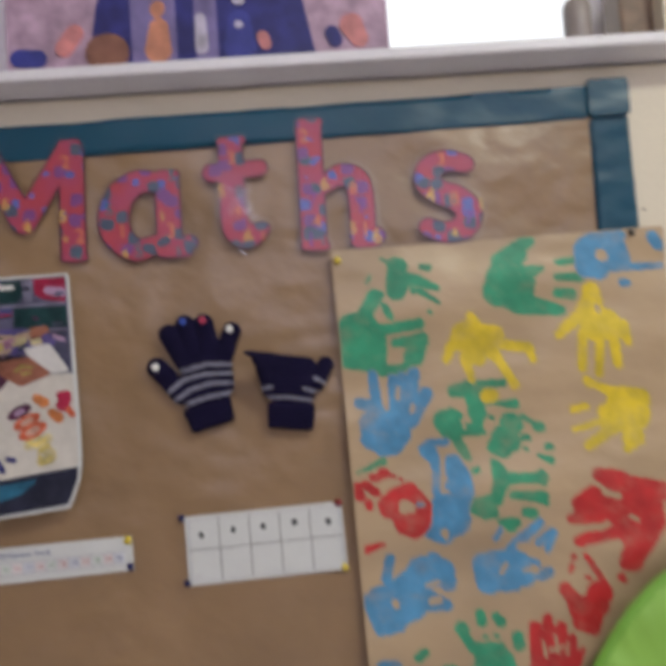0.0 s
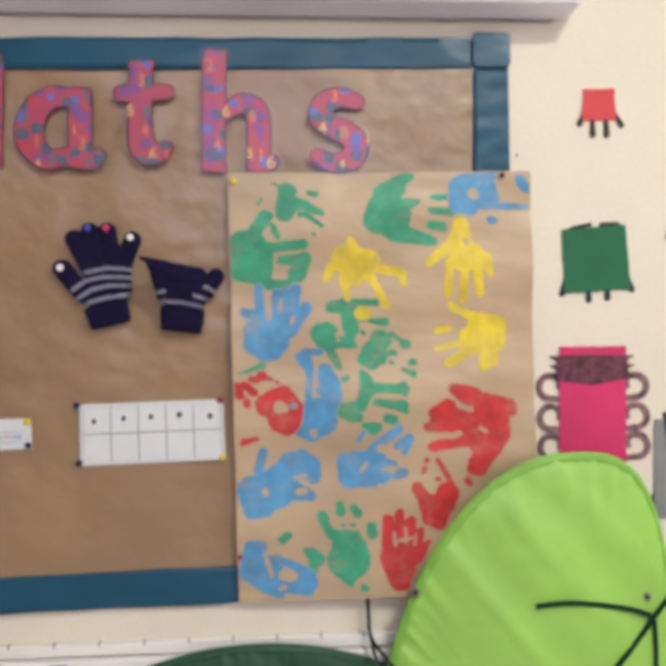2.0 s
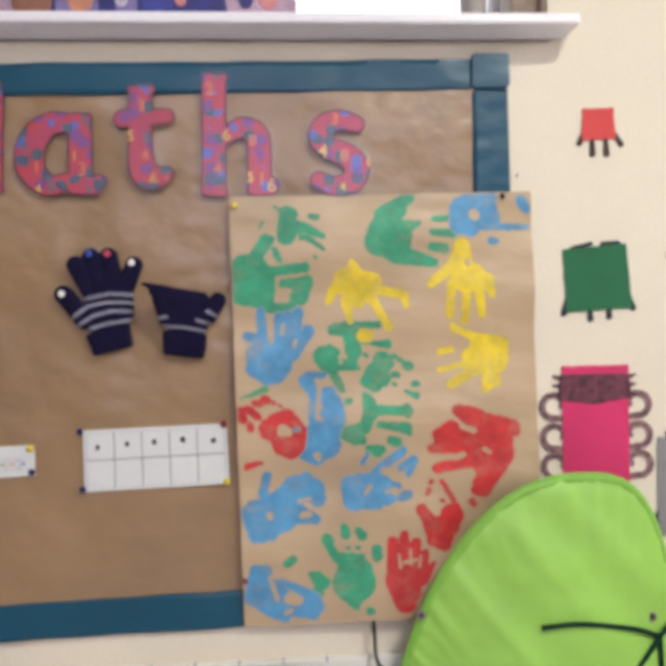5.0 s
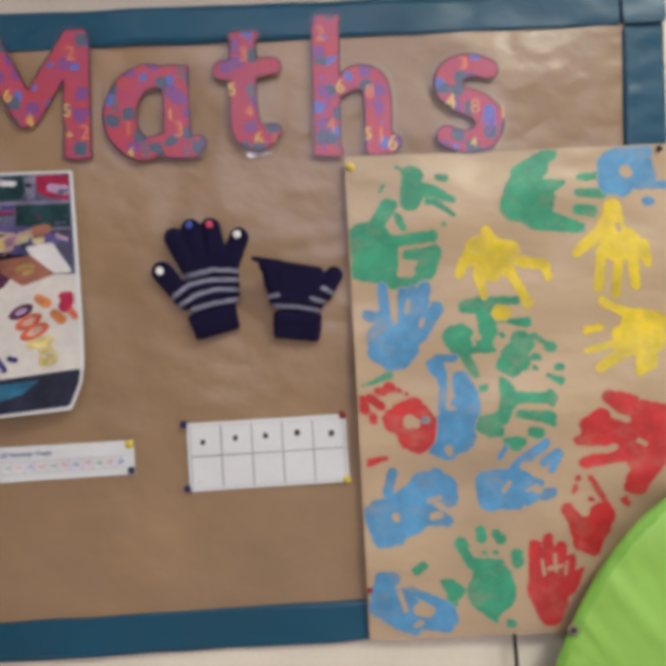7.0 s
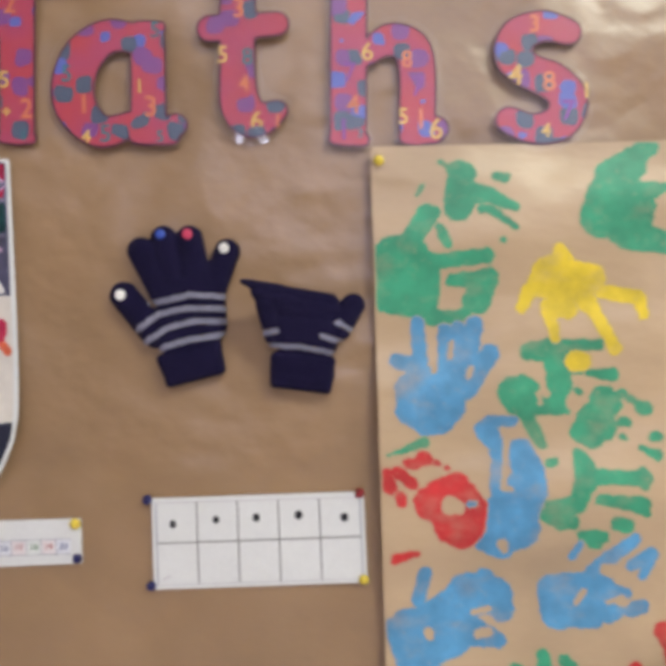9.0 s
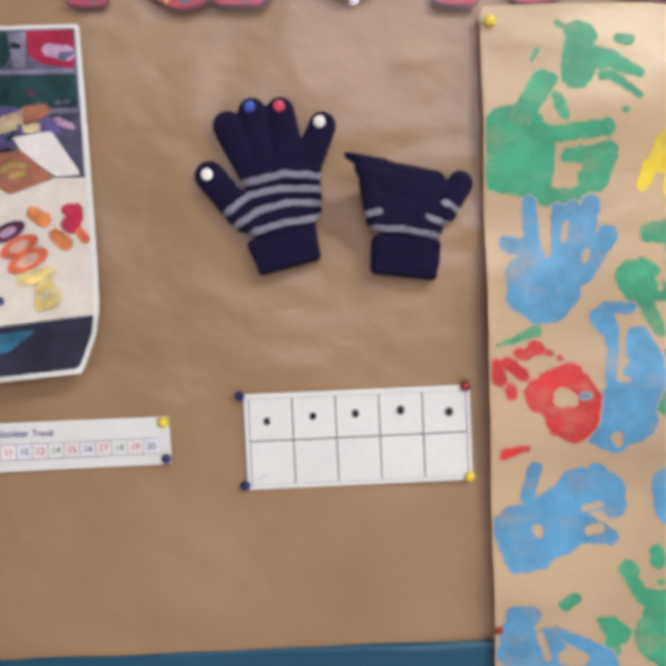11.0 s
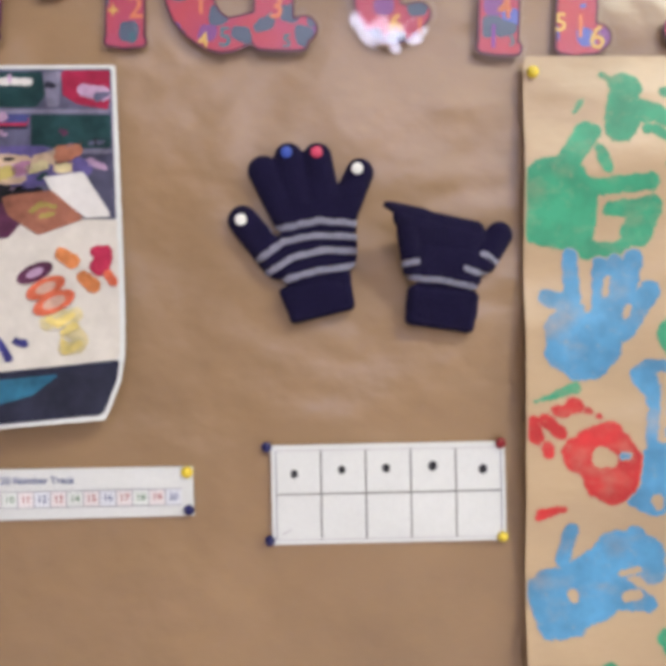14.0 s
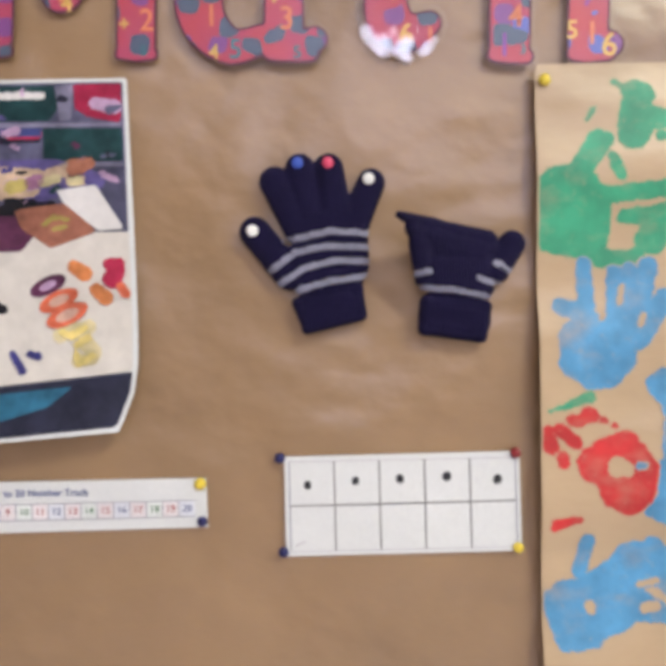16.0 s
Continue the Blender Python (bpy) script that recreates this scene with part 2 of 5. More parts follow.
CARD_FRILL = mottled("speckled_plum_felt", (0.19, 0.10, 0.11), 0.8, 0.85, 170.0)
CARD_ORANGE = mottled("orange_felt", (0.75, 0.2, 0.02), 0.7)
CARD_BLUE = mottled("blue_felt", (0.03, 0.16, 0.5), 0.7)
CARD_GREY = mottled("grey_felt", (0.22, 0.22, 0.22), 0.8)
CARD_DARK = mottled("charcoal_felt", (0.02, 0.022, 0.03), 0.8)
CARD_BROWN = mottled("dark_brown_felt", (0.045, 0.025, 0.015), 0.8)


# ---- shape helpers ----
def part(name, data, mat, parent=None, label="", smooth=False):
    """One mesh object from a bmesh or a mesh, under a thing or a part."""
    if isinstance(data, bmesh.types.BMesh):
        me = bpy.data.meshes.new(name)
        data.to_mesh(me)
        data.free()
    else:
        me = data
    if mat:
        me.materials.append(mat)
    if smooth:
        me.polygons.foreach_set("use_smooth", [True] * len(me.polygons))
    ob = new(name, me)
    if parent:
        ob.parent = parent
        ob.matrix_parent_inverse = parent.matrix_world.inverted()
    if label:
        ob["label"] = label
    return ob


def thing(name, x, y, z, label, category, group=""):
    ob = new(name)
    ob.empty_display_size = 0.02
    ob.location = (x, y, z)
    bpy.context.view_layer.update()
    return tagged(ob, label, category, group)


def box(x0, x1, y0, y1, z0, z1, bevel=0.0, bm=None):
    bm = bm or bmesh.new()
    made = bmesh.ops.create_cube(bm, size=1.0, matrix=Matrix.Translation(((x0 + x1) / 2, (y0 + y1) / 2, (z0 + z1) / 2)) @ Matrix.Diagonal((x1 - x0, y1 - y0, z1 - z0, 1)))
    if bevel:
        edges = list({e for v in made["verts"] for e in v.link_edges})
        bmesh.ops.bevel(bm, geom=edges, offset=bevel, segments=2, affect="EDGES", profile=0.5)
    return bm


def distance(px, pz, strokes, blend=0.0007):
    """How far points lie outside a blended union of tapered strokes (x, z, r, x, z, r)."""
    total = np.zeros_like(px)
    for x1, z1, r1, x2, z2, r2 in strokes:
        dx, dz = x2 - x1, z2 - z1
        t = np.clip(((px - x1) * dx + (pz - z1) * dz) / max(dx * dx + dz * dz, 1e-12), 0, 1)
        d = np.hypot(px - x1 - t * dx, pz - z1 - t * dz) - (r1 + t * (r2 - r1))
        total += np.exp(-np.clip(d / blend, -60, 60))
    return -blend * np.log(total + 1e-30)


def domes(px, pz, strokes):
    """A rounded height, from 0 at the rim of each stroke to 1 on its middle line."""
    best = np.zeros_like(px)
    for x1, z1, r1, x2, z2, r2 in strokes:
        dx, dz = x2 - x1, z2 - z1
        t = np.clip(((px - x1) * dx + (pz - z1) * dz) / max(dx * dx + dz * dz, 1e-12), 0, 1)
        d = np.hypot(px - x1 - t * dx, pz - z1 - t * dz) / (r1 + t * (r2 - r1))
        best = np.maximum(best, np.sqrt(np.clip(1 - d * d, 0, 1)))
    return best


def ripple(px, pz, size, amount, seed):
    """Smooth uneven offsets for outlines."""
    k = 6.283 / size
    return amount * (np.sin(k * px + seed) * np.cos(k * 1.3 * pz + 2 * seed) + 0.6 * np.sin(2.3 * k * (px + pz) + 3 * seed)
                     + 0.5 * np.cos(3.7 * k * (px - 0.6 * pz) + 5 * seed))


def cut_sheet(name, field, bounds, cell, depth, rim=None):
    """The mesh of all places with field < 0, facing -y, its depth given by depth(x, z); rim: y to which its edge is turned back."""
    x0, x1, z0, z1 = bounds
    nx, nz = int((x1 - x0) / cell) + 2, int((z1 - z0) / cell) + 2
    gx, gz = np.meshgrid(x0 + cell * np.arange(nx), z0 + cell * np.arange(nz), indexing="ij")
    f = field(gx, gz)
    verts, index, faces = [], {}, []

    def corner(i, j):
        if (i, j) not in index:
            index[i, j] = len(verts)
            verts.append((gx[i, j], gz[i, j]))
        return index[i, j]

    def between(a, b):
        key = (a, b) if a < b else (b, a)
        if key not in index:
            fa, fb = f[key[0]], f[key[1]]
            t = min(max(fa / (fa - fb), 0.02), 0.98)
            index[key] = len(verts)
            verts.append((gx[key[0]] * (1 - t) + gx[key[1]] * t, gz[key[0]] * (1 - t) + gz[key[1]] * t))
        return index[key]

    inside = f < 0
    count = inside[:-1, :-1].astype(int) + inside[1:, :-1] + inside[1:, 1:] + inside[:-1, 1:]
    for i, j in zip(*np.nonzero(count)):
        ring = [(i, j), (i + 1, j), (i + 1, j + 1), (i, j + 1)]
        if count[i, j] == 4:
            faces.append([corner(*c) for c in ring])
            continue
        for tri in (ring[:3], [ring[0], ring[2], ring[3]]):
            poly = []
            for a, b in zip(tri, tri[1:] + tri[:1]):
                if inside[a]:
                    poly.append(corner(*a))
                if inside[a] != inside[b]:
                    poly.append(between(a, b))
            if len(poly) > 2:
                faces.append(poly)
    px, pz = np.array(verts).T if verts else (np.zeros(0), np.zeros(0))
    py = depth(px, pz) + 0 * px
    coordinates = [(float(a), float(b), float(c)) for a, b, c in zip(px, py, pz)]
    if rim is not None:
        used = {}
        for face in faces:
            for a, b in zip(face, face[1:] + face[:1]):
                used[a, b] = 1
        back = {}
        for a, b in [e for e in used if (e[1], e[0]) not in used]:
            for v in (a, b):
                if v not in back:
                    back[v] = len(coordinates)
                    coordinates.append((coordinates[v][0], rim(coordinates[v][0], coordinates[v][2]) if callable(rim) else rim, coordinates[v][2]))
            faces.append([b, a, back[a], back[b]])
    me = bpy.data.meshes.new(name)
    me.from_pydata(coordinates, [], faces)
    me.validate()
    me.update()
    return me


def reach(strokes, more=0.004):
    xs = [s[0] - s[2] for s in strokes] + [s[3] - s[5] for s in strokes] + [s[0] + s[2] for s in strokes] + [s[3] + s[5] for s in strokes]
    zs = [s[1] - s[2] for s in strokes] + [s[4] - s[5] for s in strokes] + [s[1] + s[2] for s in strokes] + [s[4] + s[5] for s in strokes]
    return min(xs) - more, max(xs) + more, min(zs) - more, max(zs) + more


def inside_of(corners):
    """A field that is negative inside a convex outline of (x, z), given anticlockwise as seen from the room."""
    def field(px, pz):
        far = np.full_like(px, -1.0)
        for (ax, az), (bx, bz) in zip(corners, corners[1:] + corners[:1]):
            n = math.hypot(bx - ax, bz - az)
            far = np.maximum(far, ((px - ax) * (bz - az) - (pz - az) * (bx - ax)) / n)
        return far
    return field


def bounds_of(corners, more=0.002):
    xs, zs = zip(*corners)
    return min(xs) - more, max(xs) + more, min(zs) - more, max(zs) + more


def tube(points, radius, sides=8, closed=False):
    """A round cord along points."""
    bm = bmesh.new()
    pts = [Vector(p) for p in points]
    rings = []
    for n, p in enumerate(pts):
        a = pts[n - 1] if n or closed else p
        b = pts[(n + 1) % len(pts)] if n + 1 < len(pts) or closed else p
        way = (b - a).normalized()
        side = way.cross(Vector((0, 1, 0.01))).normalized()
        up = side.cross(way)
        rings.append([bm.verts.new(p + radius * (math.cos(k * math.tau / sides) * side + math.sin(k * math.tau / sides) * up)) for k in range(sides)])
    for a, b in list(zip(rings, rings[1:])) + ([(rings[-1], rings[0])] if closed else []):
        for k in range(sides):
            bm.faces.new((a[k], a[(k + 1) % sides], b[(k + 1) % sides], b[k]))
    if not closed:
        bm.faces.new(rings[0][::-1])
        bm.faces.new(rings[-1])
    bmesh.ops.recalc_face_normals(bm, faces=bm.faces)
    return bm


def glide(points, steps=8):
    """A smooth run through a few points."""
    p = [Vector(points[0])] + [Vector(q) for q in points] + [Vector(points[-1])]
    run = []
    for n in range(1, len(p) - 2):
        for k in range(steps):
            t = k / steps
            run.append(0.5 * (2 * p[n] + (p[n + 1] - p[n - 1]) * t + (2 * p[n - 1] - 5 * p[n] + 4 * p[n + 1] - p[n + 2]) * t * t
                              + (3 * p[n] - p[n - 1] - 3 * p[n + 1] + p[n + 2]) * t ** 3))
    return run + [p[-1]]


def lettering(body, size, x, y, z, turn=0.0, bold=0.0, align="CENTER"):
    """The mesh of a line of writing, facing the room."""
    curve = bpy.data.curves.new("writing", "FONT")
    curve.body, curve.size, curve.align_x, curve.align_y, curve.offset, curve.resolution_u = body, size, align, "CENTER", bold, 3
    ob = bpy.data.objects.new("writing", curve)
    scene.collection.objects.link(ob)
    ob.matrix_world = pose(x, y, z, 90, turn, 0)
    bpy.context.view_layer.update()
    me = bpy.data.meshes.new_from_object(ob.evaluated_get(bpy.context.evaluated_depsgraph_get()))
    me.transform(ob.matrix_world)
    bpy.data.objects.remove(ob)
    bpy.data.curves.remove(curve)
    return me


def lathe(profile, sides, m):
    """A turned shape about its own z, from (radius, height) pairs, laid by m."""
    bm = bmesh.new()
    rings = [[bm.verts.new(m @ Vector((r * math.cos(k * math.tau / sides), r * math.sin(k * math.tau / sides), h))) for k in range(sides)] for r, h in profile]
    for a, b in zip(rings, rings[1:]):
        for k in range(sides):
            bm.faces.new((a[k], a[(k + 1) % sides], b[(k + 1) % sides], b[k]))
    bm.faces.new(rings[-1])
    bm.faces.new(rings[0][::-1])
    bmesh.ops.recalc_face_normals(bm, faces=bm.faces)
    return bm


# ---- room ----
def structure(name, bm, mat, label="", category=""):
    return tagged(part(name, bm, mat), label, category or name.split("_")[0], kind="structure")


WX0, WX1, WZ0, WZ1 = -1.3, 0.46, 1.556, 2.35
bm = box(-2.6, WX0, 0, 0.22, 0, 2.6)
box(WX1, 2.6, 0, 0.22, 0, 2.6, bm=bm)
box(WX0, WX1, 0, 0.22, 0, WZ0 - 0.02, bm=bm)
box(WX0, WX1, 0, 0.22, WZ1, 2.6, bm=bm)
structure("wall_north", bm, CREAM, "cream painted wall with a window above the display board", "wall")
# Unseen wall; its opening is made up to hold the sheen lamp.
bm = box(-2.6, -2.0, -4.72, -4.6, 0, 2.6)
box(1.8, 2.6, -4.72, -4.6, 0, 2.6, bm=bm)
box(-2.0, 1.8, -4.72, -4.6, 0, 2.14, bm=bm)
box(-2.0, 1.8, -4.72, -4.6, 2.585, 2.6, bm=bm)
structure("wall_south", bm, CREAM, "unseen cream painted wall with an opening added for a lamp", "wall")
structure("wall_west", box(-2.72, -2.6, -4.72, 0.22, 0, 2.6), CREAM, "plain cream painted wall", "wall")
# Unseen wall too; this gap is only there for the side lamp.
bm = box(2.6, 2.72, -4.72, -2.6, 0, 2.6)
box(2.6, 2.72, -1.2, 0.22, 0, 2.6, bm=bm)
box(2.6, 2.72, -2.6, -1.2, 0, 1.1, bm=bm)
box(2.6, 2.72, -2.6, -1.2, 2.3, 2.6, bm=bm)
structure("wall_east", bm, CREAM, "unseen cream painted wall with an opening added for a lamp", "wall")
structure("floor", box(-2.72, 2.72, -4.72, 0.22, -0.1, 0), FLOOR, "unseen floor in pale lilac that bounces light up", "floor")
structure("ceiling", box(-2.72, 2.72, -4.72, 0.22, 2.6, 2.7), CEILING, "white painted ceiling", "ceiling")

win = tagged(new("window_1"), "bright window with white frame above the sill", "window", kind="structure")
for name, b in (("window_frame", (WX0, WX1, 0.13, 0.18, WZ0, WZ0 + 0.05)), ("window_frame", (WX0, WX1, 0.13, 0.18, WZ1 - 0.05, WZ1)),
                ("window_frame", (WX0, WX0 + 0.05, 0.13, 0.18, WZ0 + 0.05, WZ1 - 0.05)), ("window_frame", (WX1 - 0.05, WX1, 0.13, 0.18, WZ0 + 0.05, WZ1 - 0.05)),
                ("window_frame", (-0.48, -0.43, 0.13, 0.18, WZ0 + 0.05, WZ1 - 0.05))):
    part(name, box(*b, bevel=0.004), WHITE_GLOSS, win)

glow = bpy.data.materials.new("bright_overcast_sky")
glow.use_nodes = True
shine = glow.node_tree.nodes["Principled BSDF"]
shine.inputs["Base Color"].default_value, shine.inputs["Emission Color"].default_value, shine.inputs["Emission Strength"].default_value = (0, 0, 0, 1), (0.93, 0.96, 1.0, 1), 3.0
structure("backdrop", box(-9, 9, 4.0, 4.05, -1, 9), glow, "bright white overcast sky outside the window", "sky")

sill = structure("window_sill", box(-1.42, 0.486, -0.057, 0.13, 1.540, 1.556, bevel=0.004), WHITE_GLOSS, "white glossy painted window sill", "window sill")

# ---- display board ----
def backing_y(x, z):
    """The backing paper lies loosely on the board."""
    return -0.0042 - 0.0012 * (np.sin(9 * x + 4 * z) * np.cos(13 * z - 3 * x) + 0.6 * np.sin(21 * x - 17 * z + 1) + 0.4 * np.sin(37 * (x + 0.4 * z)))


board = thing("display_board", -0.33, -0.002, 0.72, "display board of creased brown paper with dark blue paper border", "display board")
part("board_panel", box(-1.05, 0.39, -0.0015, 0.0, 0.722, 1.502), CARD, board)
part("backing_paper", cut_sheet("backing_paper", inside_of([(-1.04, 0.74), (0.36, 0.74), (0.36, 1.48), (-1.04, 1.48)]), (-1.05, 0.37, 0.73, 1.49), 0.012, backing_y, -0.0015),
     KRAFT, board, "creased brown wrapping paper", smooth=True)


def border_strip(corners, seed):
    def fld(px, pz):
        return inside_of(corners)(px, pz) + ripple(px, pz, 0.35, 0.0006, seed)
    part("border_strip", cut_sheet("border_strip", fld, bounds_of(corners), 0.01, lambda x, z: -0.0074 - 0.0012 * np.sin(24 * x + seed) - 0.0008 * np.sin(41 * z + 7 * x), -0.0016),
         BORDER, board, "dark blue paper border", smooth=True)


border_strip([(-1.05, 1.450), (0.345, 1.4655), (0.345, 1.5085), (-1.05, 1.497)], 1.0)
border_strip([(0.342, 0.72), (0.3925, 0.72), (0.3945, 1.47), (0.342, 1.47)], 2.0)
border_strip([(-1.05, 0.701), (0.395, 0.7225), (0.395, 0.775), (-1.05, 0.746)], 3.0)
part("border_corner", cut_sheet("border_corner", inside_of([(0.343, 1.4665), (0.3955, 1.4665), (0.3955, 1.5145), (0.343, 1.516)]), (0.34, 0.4, 1.46, 1.52), 0.006,
     lambda x, z: -0.0115 - 0.06 * (x - 0.343), -0.0016), BORDER, board, "folded corner of the border")


# ---- painted paper ----
PAPER = [(0.0015, 0.719), (0.4205, 0.7215), (0.4215, 1.316), (-0.0075, 1.313)]


def paper_y(x, z):
    """The sheet bows off the board along its free edge between the pins."""
    edge = np.clip(1 - (x + 0.004) / 0.11, 0, 1) ** 2
    bow = np.clip((z - 0.78) / 0.12, 0, 1) * np.clip((1.285 - z) / 0.1, 0, 1)
    return -0.0150 - 0.004 * edge * bow - 0.0030 * np.sin(26 * z + 5 * x) - 0.0021 * np.sin(47 * z - 11 * x + 1) - 0.0006 * np.sin(93 * z + 14 * x) - 0.0007 * np.sin(33 * x + 9 * z)


painting = thing("painted_paper", 0.21, -0.011, 0.72, "large brown paper sheet covered with colourful handprints, pinned up", "painting")
part("paper_sheet", cut_sheet("paper_sheet", inside_of(PAPER), bounds_of(PAPER), 0.005, paper_y), KRAFT_PALE, painting, "pale brown wrapping paper", smooth=True)
count = [0]


def paint_print(mat, label, strokes, holes=()):
    """A print of paint on the sheet: an uneven union of palm and finger marks."""
    count[0] += 1
    seed = count[0] * 1.7
    sheet = inside_of(PAPER)

    def fld(px, pz):
        f = distance(px, pz, strokes) - 0.0012 + ripple(px, pz, 0.016, 0.0007, seed) + ripple(px, pz, 0.005, 0.0003, seed + 2)
        if holes:
            f = np.maximum(f, -distance(px, pz, holes) - ripple(px, pz, 0.008, 0.0006, seed))
        return np.maximum(f, sheet(px, pz) + 0.0008)
    me = cut_sheet("handprint", fld, reach(strokes), 0.0018, lambda x, z: paper_y(x, z) - 0.00016 - 0.00002 * count[0])
    at = np.array([v.co for v in me.vertices])
    level = me.attributes.new("thickness", "FLOAT", "POINT")
    level.data.foreach_set("value", np.clip(-fld(at[:, 0], at[:, 2]) / 0.0034, 0, 1).astype(np.float32))
    part("handprint", me, mat, painting, label, smooth=True)


paint_print(GREEN, "small smeared green handprint", [(0.0557, 1.298, 0.0023, 0.0649, 1.2932, 0.0037), (0.0718, 1.2893, 0.0103, 0.0774, 1.2874, 0.0103), (0.0716, 1.2815, 0.0103, 0.069, 1.2676, 0.0103), (0.0721, 1.2606, 0.0141, 0.071, 1.2569, 0.0131), (0.0808, 1.2706, 0.0103, 0.0947, 1.2671, 0.0075), (0.0948, 1.2685, 0.0075, 0.1217, 1.2558, 0.0038), (0.0921, 1.2546, 0.0042, 0.1015, 1.253, 0.0038), (0.1015, 1.253, 0.0038, 0.1232, 1.2372, 0.0023), (0.1064, 1.284, 0.0042, 0.1139, 1.283, 0.0047), (0.0397, 1.2774, 0.0019, 0.0349, 1.2697, 0.0019), (0.1102, 1.2258, 0.0024, 0.1116, 1.2253, 0.0024)])
paint_print(GREEN, "broad green handprint at the paper's edge", [(0.0137, 1.2107, 0.0211, 0.013, 1.1829, 0.0206), (0.0345, 1.201, 0.0197, 0.0339, 1.1777, 0.0197), (0.0258, 1.2244, 0.0094, 0.0428, 1.2496, 0.0094), (0.0406, 1.2542, 0.0056, 0.0484, 1.2518, 0.0066), (0.0542, 1.2377, 0.0042, 0.0608, 1.2236, 0.0042), (0.0373, 1.2195, 0.0056, 0.0234, 1.2245, 0.0075), (0.0511, 1.2076, 0.0066, 0.0958, 1.2126, 0.007), (0.0647, 1.191, 0.0056, 0.0976, 1.1916, 0.0085), (0.0977, 1.1925, 0.0094, 0.0901, 1.1694, 0.0094), (0.0855, 1.1765, 0.0094, 0.083, 1.1696, 0.0094), (0.0033, 1.1691, 0.0066, 0.0499, 1.1587, 0.0066), (0.0451, 1.1565, 0.0066, 0.0733, 1.1558, 0.0085), (0.0757, 1.1604, 0.0057, 0.0779, 1.1533, 0.0057)])
paint_print(GREEN, "green handprint with a raised thumb", [(0.2055, 1.2649, 0.019, 0.2004, 1.2463, 0.02), (0.229, 1.255, 0.019, 0.224, 1.2388, 0.0214), (0.2083, 1.2835, 0.0133, 0.2444, 1.3084, 0.0085), (0.2129, 1.2787, 0.0143, 0.2321, 1.29, 0.0095), (0.2364, 1.2656, 0.0114, 0.2579, 1.2718, 0.0038), (0.2261, 1.2294, 0.0143, 0.2783, 1.2165, 0.0067), (0.2799, 1.2779, 0.004, 0.3, 1.2787, 0.0052), (0.2766, 1.2591, 0.0046, 0.3052, 1.2569, 0.0063), (0.2762, 1.2391, 0.0063, 0.2933, 1.236, 0.0069)])
paint_print(BLUE, "blue handprint at the paper's corner", [(0.3231, 1.2897, 0.0207, 0.3432, 1.2894, 0.0195), (0.3199, 1.2727, 0.0184, 0.334, 1.2639, 0.0115), (0.3376, 1.2952, 0.0184, 0.3636, 1.3063, 0.008), (0.3575, 1.2892, 0.0149, 0.363, 1.2777, 0.0126), (0.3319, 1.301, 0.0138, 0.3551, 1.3093, 0.0115), (0.3484, 1.2665, 0.0057, 0.4145, 1.2655, 0.004), (0.4067, 1.3028, 0.0081, 0.4133, 1.2912, 0.0069), (0.3624, 1.2463, 0.0052, 0.3681, 1.2451, 0.0046)], [(0.3373, 1.2838, 0.0069, 0.3396, 1.2821, 0.0063)])
paint_print(GREEN, "green handprint", [(0.1338, 1.1248, 0.0081, 0.1528, 1.1271, 0.0104), (0.1528, 1.128, 0.0076, 0.1979, 1.1306, 0.0047), (0.1573, 1.1185, 0.0105, 0.1616, 1.0949, 0.0114), (0.1566, 1.0857, 0.0114, 0.1565, 1.0786, 0.0105), (0.1188, 1.0891, 0.0142, 0.1257, 1.0795, 0.0151), (0.1284, 1.0958, 0.0085, 0.1378, 1.0932, 0.0047), (0.1301, 1.0676, 0.0066, 0.1438, 1.0413, 0.0052), (0.169, 1.1112, 0.0057, 0.1808, 1.1076, 0.0038), (0.1879, 1.1046, 0.0029, 0.2092, 1.1031, 0.0067), (0.1505, 1.0237, 0.0043, 0.1553, 1.0254, 0.0033), (0.1421, 1.072, 0.0047, 0.1681, 1.0698, 0.0028), (0.1766, 1.0889, 0.0029, 0.1794, 1.0874, 0.0029)], [(0.1463, 1.0907, 0.0028, 0.1495, 1.0859, 0.0024)])
paint_print(GREEN, "speckled green handprint", [(0.2016, 1.0797, 0.0134, 0.2063, 1.0772, 0.0124), (0.1917, 1.0612, 0.0162, 0.1987, 1.0562, 0.0143), (0.1796, 1.0521, 0.0095, 0.1914, 1.0447, 0.0086), (0.2184, 1.0863, 0.0038, 0.2325, 1.0765, 0.0033), (0.2372, 1.0717, 0.0067, 0.241, 1.0716, 0.0057), (0.2179, 1.0595, 0.0048, 0.2226, 1.0593, 0.0043), (0.2176, 1.0463, 0.0029, 0.22, 1.0452, 0.0024), (0.2463, 1.0464, 0.0048, 0.251, 1.0453, 0.0038), (0.2341, 1.0363, 0.0024, 0.2483, 1.0297, 0.0048)])
